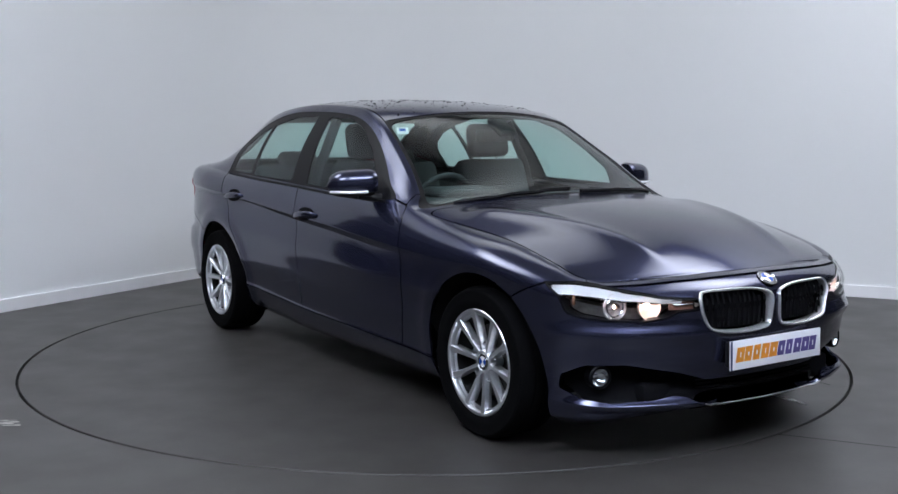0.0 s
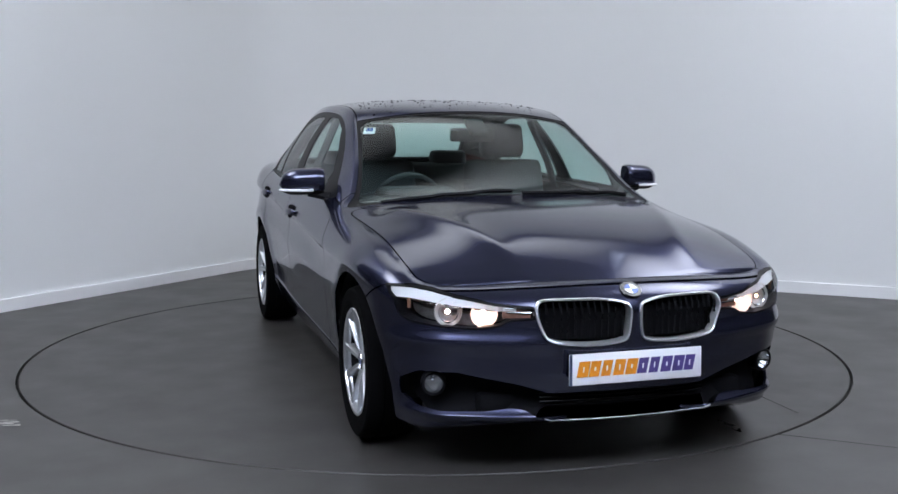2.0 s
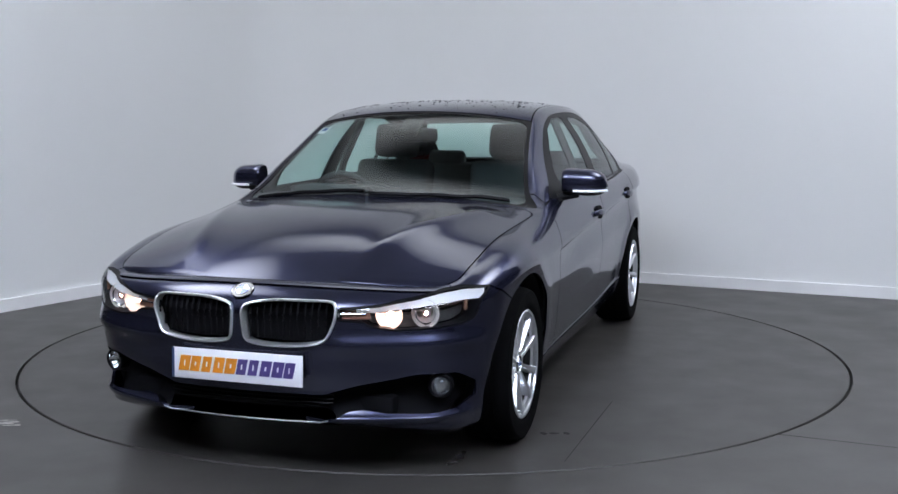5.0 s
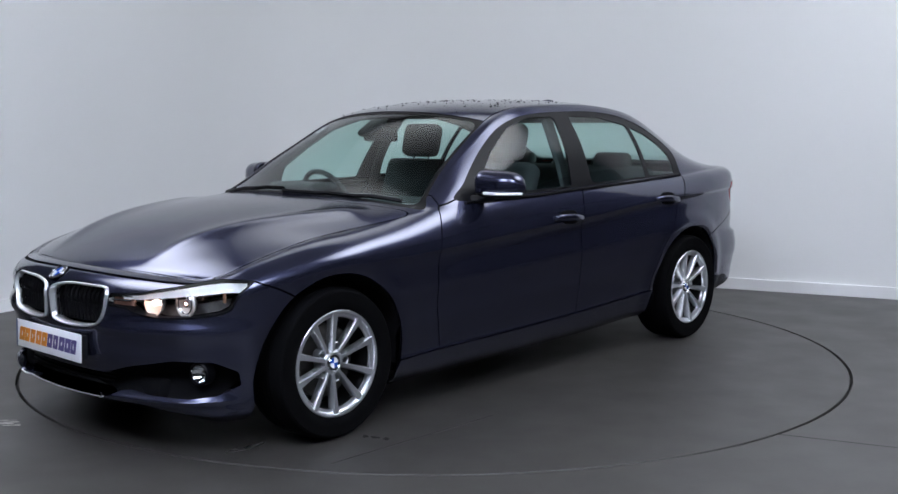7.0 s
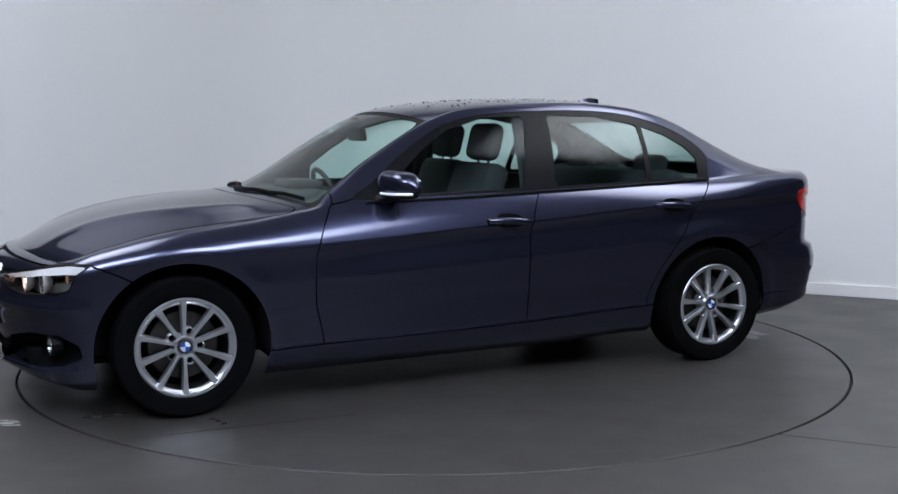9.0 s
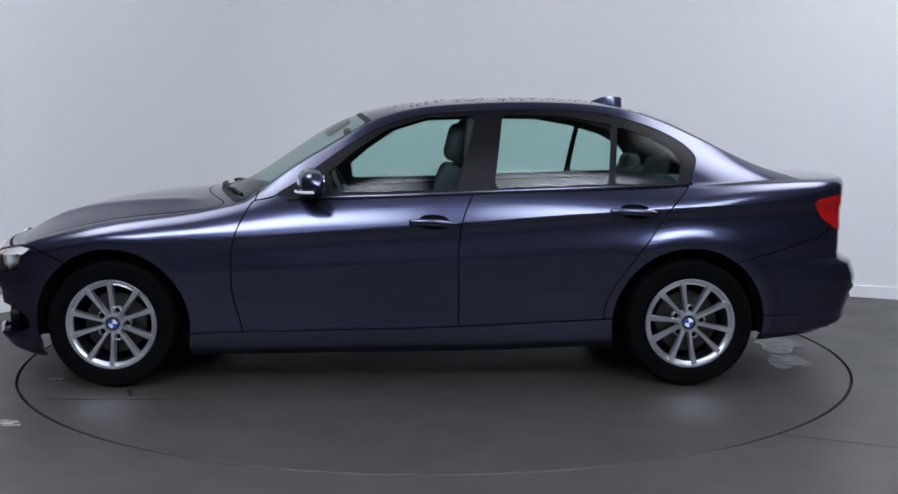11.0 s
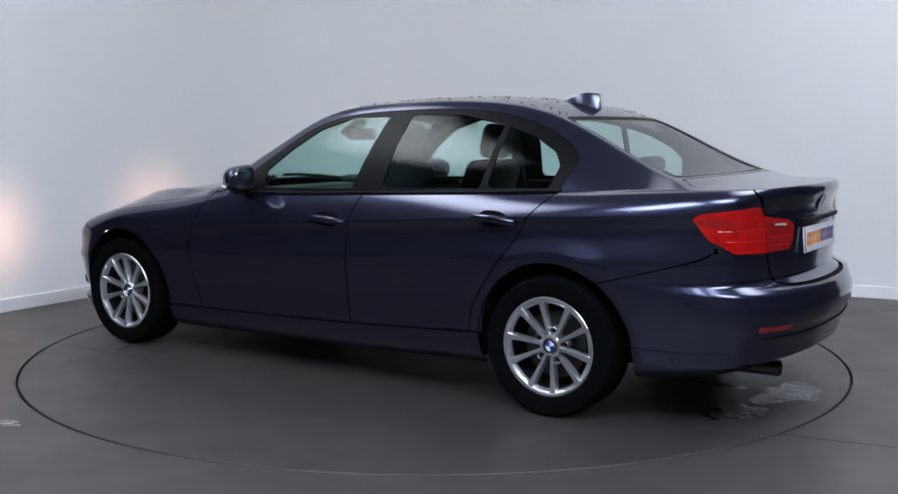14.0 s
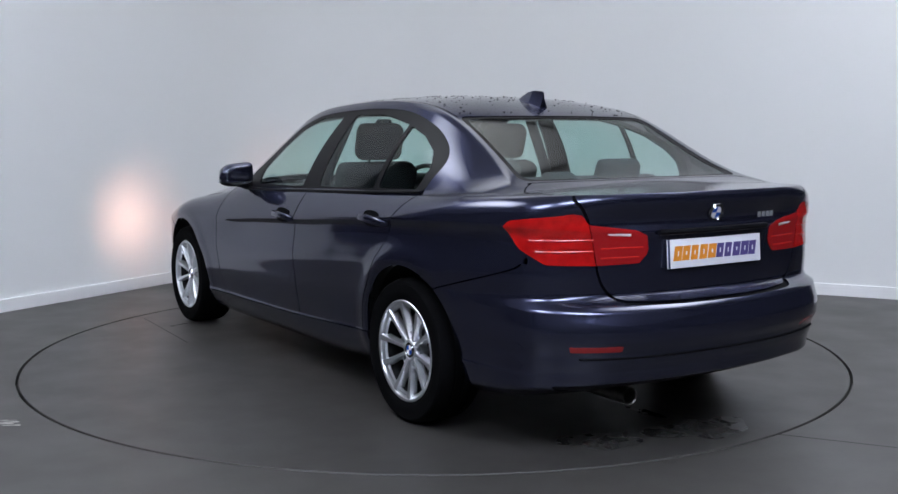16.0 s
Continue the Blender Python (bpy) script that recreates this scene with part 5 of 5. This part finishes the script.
def soft_panel(name, strength, color):
    """A diffuser that glows most in its middle."""
    m = material(name, (0.9, 0.93, 1.0), rough=0.5, emit=strength, emit_color=color)
    nt = m.node_tree
    co = nt.nodes.new("ShaderNodeTexCoord")
    sep = nt.nodes.new("ShaderNodeSeparateXYZ")
    nt.links.new(co.outputs["Generated"], sep.inputs[0])
    total = None
    for axis in ("X", "Y"):
        inv = nt.nodes.new("ShaderNodeMath")
        inv.operation = "SUBTRACT"
        inv.inputs[0].default_value = 1.0
        nt.links.new(sep.outputs[axis], inv.inputs[1])
        mul = nt.nodes.new("ShaderNodeMath")
        mul.operation = "MULTIPLY"
        nt.links.new(sep.outputs[axis], mul.inputs[0])
        nt.links.new(inv.outputs[0], mul.inputs[1])
        if total is None:
            total = mul
        else:
            both = nt.nodes.new("ShaderNodeMath")
            both.operation = "MULTIPLY"
            nt.links.new(total.outputs[0], both.inputs[0])
            nt.links.new(mul.outputs[0], both.inputs[1])
            total = both
    amount = nt.nodes.new("ShaderNodeMath")
    amount.operation = "MULTIPLY"
    amount.inputs[1].default_value = 16.0 * strength * 2.25
    nt.links.new(total.outputs[0], amount.inputs[0])
    nt.links.new(amount.outputs[0], nt.nodes["Principled BSDF"].inputs["Emission Strength"])
    return m


LIGHT = soft_panel("light_panel", PANEL_POWER * 0.62, (0.90, 0.945, 1.03))
FRONT_LIGHT = soft_panel("front_light_panel", PANEL_POWER * 1.28, (0.83, 0.915, 1.10))
# made-up fill overhead: brightens the upper wall and hazes the windscreen
BACK_FILL = soft_panel("back_fill_panel", 0.95, (0.92, 0.96, 0.98))
RING = material("ring_gap", (0.008, 0.008, 0.008), rough=0.7)

# floor: one sheet with a round opening for the turntable
bm = bmesh.new()
STEPS = 192
inner = [bm.verts.new((2.251 * math.cos(2 * math.pi * k / STEPS), 2.251 * math.sin(2 * math.pi * k / STEPS), 0)) for k in range(STEPS)]
outer = []
for k in range(STEPS):
    c, s = math.cos(2 * math.pi * k / STEPS), math.sin(2 * math.pi * k / STEPS)
    q = 12.0 / max(abs(c), abs(s))
    outer.append(bm.verts.new((q * c, q * s, 0)))
down = [bm.verts.new((v.co.x, v.co.y, -0.06)) for v in inner]
for k in range(STEPS):
    j = (k + 1) % STEPS
    bm.faces.new((inner[k], outer[k], outer[j], inner[j]))
    bm.faces.new((down[k], inner[k], inner[j], down[j]))
floor = tagged(part("floor", bm, FLOOR, smooth=False), "dark grey vinyl studio floor, scuffed and slightly shiny", "floor", kind="structure")
bm = bmesh.new()
lathe(bm, [(2.20, -0.04), (2.27, -0.04), (2.27, -0.06), (2.20, -0.06)], Matrix(), 128, True)
tagged(part("trim", bm, RING), "dark gap round the turntable", "gap", kind="structure")

turntable = new("turntable")
tagged(turntable, "flush round dark grey vehicle turntable with wet patches", "turntable")
bm = bmesh.new()
rings = lathe(bm, [(2.225, -0.05), (TABLE_R - 0.006, -0.05), (TABLE_R - 0.006, -0.003), (TABLE_R - 0.009, 0.0)], Matrix(), STEPS)
bm.faces.new(rings[-1])
part("deck", bm, TABLE, turntable, smooth=False)


def blob(cx, cy, rx, ry, seed, z=0.0015, steps=40, ragged=0.35):
    """A flat patch with an uneven outline."""
    rng = random.Random(seed)
    ph = [rng.uniform(0, 6.28) for _ in range(5)]
    bm = bmesh.new()
    ring = []
    for k in range(steps):
        a = 2 * math.pi * k / steps
        r = 1 + ragged * sum(math.sin((i + 2) * a + ph[i]) / (i + 1.5) for i in range(5))
        ring.append(bm.verts.new((cx + rx * r * math.cos(a), cy + ry * r * math.sin(a), z)))
    low = [bm.verts.new((v.co.x, v.co.y, 0.0)) for v in ring]
    bm.faces.new(ring)
    for k in range(steps):
        bm.faces.new((low[k], low[(k + 1) % steps], ring[(k + 1) % steps], ring[k]))
    return bm


for k, (cx, cy, rx, ry) in enumerate(((-2.0, -0.05, 0.15, 0.20), (-1.90, 0.42, 0.10, 0.17), (-1.70, -0.03, 0.10, 0.03), (1.91, 0.74, 0.07, 0.025))):
    part("wet_patch", blob(cx, cy, rx, ry, k), WATER, turntable, "shallow shiny water patch", smooth=False)
bm = bmesh.new()
box(bm, pose(1.36, 1.152, 0.0004, 0, 0, -1.7), 0.92, 0.004, 0.0012)
part("seam", bm, RING, turntable, smooth=False)
for x, y in ((1.49, 0.98), (1.475, 1.02), (1.46, 1.07)):
    part("tyre_mark", blob(x, y, 0.012, 0.016, int(x * 100), 0.0012), RING, turntable, smooth=False)
SCUFF = material("pale_scuff", (0.30, 0.29, 0.27), rough=0.8, vary=0.3, vary_scale=40)
for k, (x, y, rx, ry) in enumerate(((-1.84, -1.55, 0.045, 0.018), (-1.80, -1.585, 0.03, 0.008), (-1.86, -1.51, 0.03, 0.006))):
    tagged(part("floor_scuff", blob(x, y, rx, ry, 20 + k, 0.0012, ragged=0.5), SCUFF, smooth=False), "pale scuffed patch worn into the dark floor", "scuff mark", "floor scuffs")
bm = bmesh.new()
box(bm, pose(1.64, -1.85, 0.0004, 0, 0, -24.4), 0.50, 0.004, 0.0012)
tagged(part("floor_seam", bm, RING, smooth=False), "thin dark joint in the floor covering", "floor joint", kind="structure")


# walls: two long walls that meet in a rounded corner
def wall_line(offset, radius=0.9, n=14):
    a, da = Vector((-2.99, 1.16)), Vector((0.509, 0.861)).normalized()
    b, db = Vector((3.42, 1.66)), Vector((-0.898, 0.44)).normalized()
    na, nb = Vector((-da.y, da.x)), Vector((db.y, -db.x))
    a, b = a + na * offset, b + nb * offset
    det = da.x * -db.y + db.x * da.y
    w = b - a
    s = (w.x * -db.y + db.x * w.y) / det
    corner = a + da * s
    pts = [a - da * 0.5]
    r = radius
    p0, p2 = corner - da * r, corner - db * r
    for k in range(n + 1):
        t = k / n
        pts.append(p0 * (1 - t) ** 2 + corner * 2 * t * (1 - t) + p2 * t * t)
    pts.append(b - db * 1.2)
    return pts


def wall_strip(name, off0, off1, z0, z1, mat, n=14):
    bm = bmesh.new()
    p, q = wall_line(off0), wall_line(off1)
    rows = [[bm.verts.new((v.x, v.y, z)) for v in line] for line, z in ((p, z0), (p, z1), (q, z1), (q, z0))]
    for a, b in zip(rows, rows[1:] + rows[:1]):
        for k in range(len(a) - 1):
            bm.faces.new((a[k], a[k + 1], b[k + 1], b[k]))
    return part(name, bm, mat, sharp=40)


CEIL_Z = 4.5
wall_back = tagged(wall_strip("wall_back", 0.0, 0.15, 0.0, CEIL_Z, WALL), "plain white painted studio wall with a rounded corner", "wall", kind="structure")
base = tagged(wall_strip("baseboard", -0.022, -0.001, 0.0, 0.088, SKIRT), "low white painted skirting board", "skirting", kind="structure")
bm = bmesh.new()
box(bm, pose(0, 0, CEIL_Z + 0.1), 24, 24, 0.2)
ceiling = tagged(part("ceiling", bm, CEIL, smooth=False), "plain grey ceiling", "ceiling", kind="structure")
# added walls out of view, coloured dark so the car reflects little there
bm = bmesh.new()
box(bm, pose(0, -9.0, CEIL_Z / 2), 22, 0.2, CEIL_Z)
tagged(part("wall_front", bm, DARK, smooth=False), "unseen dark wall added behind the camera to keep reflections dark", "wall", kind="structure")
for nm, x in (("wall_west", -9.5), ("wall_east", 9.5)):
    bm = bmesh.new()
    box(bm, pose(x, -3.0, CEIL_Z / 2), 0.2, 14, CEIL_Z)
    tagged(part(nm, bm, DARK, smooth=False), "unseen dark side wall added to keep reflections dark", "wall", kind="structure")


def light_panel(x, y, turn, lx, ly, glow):
    ob = new("ceiling_light")
    ob.matrix_basis = pose(x, y, CEIL_Z - 0.06, 0, 0, turn)
    tagged(ob, "lit rectangular light panel in a white frame, added unseen under the ceiling", "ceiling light", "ceiling lights")
    bm = bmesh.new()
    for sx, sy, px, py in ((lx + 0.08, 0.04, 0, ly / 2 + 0.02), (lx + 0.08, 0.04, 0, -ly / 2 - 0.02), (0.04, ly, lx / 2 + 0.02, 0), (0.04, ly, -lx / 2 - 0.02, 0)):
        box(bm, pose(px, py, 0.02), sx, sy, 0.07)
    part("frame", bm, SKIRT, ob, smooth=False)
    bm = bmesh.new()
    box(bm, pose(0, 0, 0.02), lx - 0.006, ly - 0.006, 0.03)
    part("diffuser", bm, glow, ob, smooth=False)


# the last panel is the added fill, with no known lamp behind it
for x, y, turn, lx, ly, glow in ((-3.3, -0.6, 90, 3.4, 2.9, LIGHT), (3.6, -0.5, 90, 3.6, 3.1, LIGHT), (-2.1, -5.6, 0, 3.8, 2.8, FRONT_LIGHT), (2.1, -5.6, 0, 3.8, 2.8, FRONT_LIGHT),
                                 (0.0, 1.7, -12, 4.8, 2.2, BACK_FILL)):
    light_panel(x, y, turn, lx, ly, glow)


def motions():
    rows = []
    for t, a in TURN:
        c, s = math.cos(radians(a)), math.sin(radians(a))
        rows.append((t, a, c * CAR_X - s * CAR_Y, s * CAR_X + c * CAR_Y))
    walk(car, [(t, pose(x, y, 0, 0, 0, a)) for t, a, x, y in rows])
    walk(turntable, [(t, pose(0, 0, 0, 0, 0, a)) for t, a, x, y in rows])


motions()
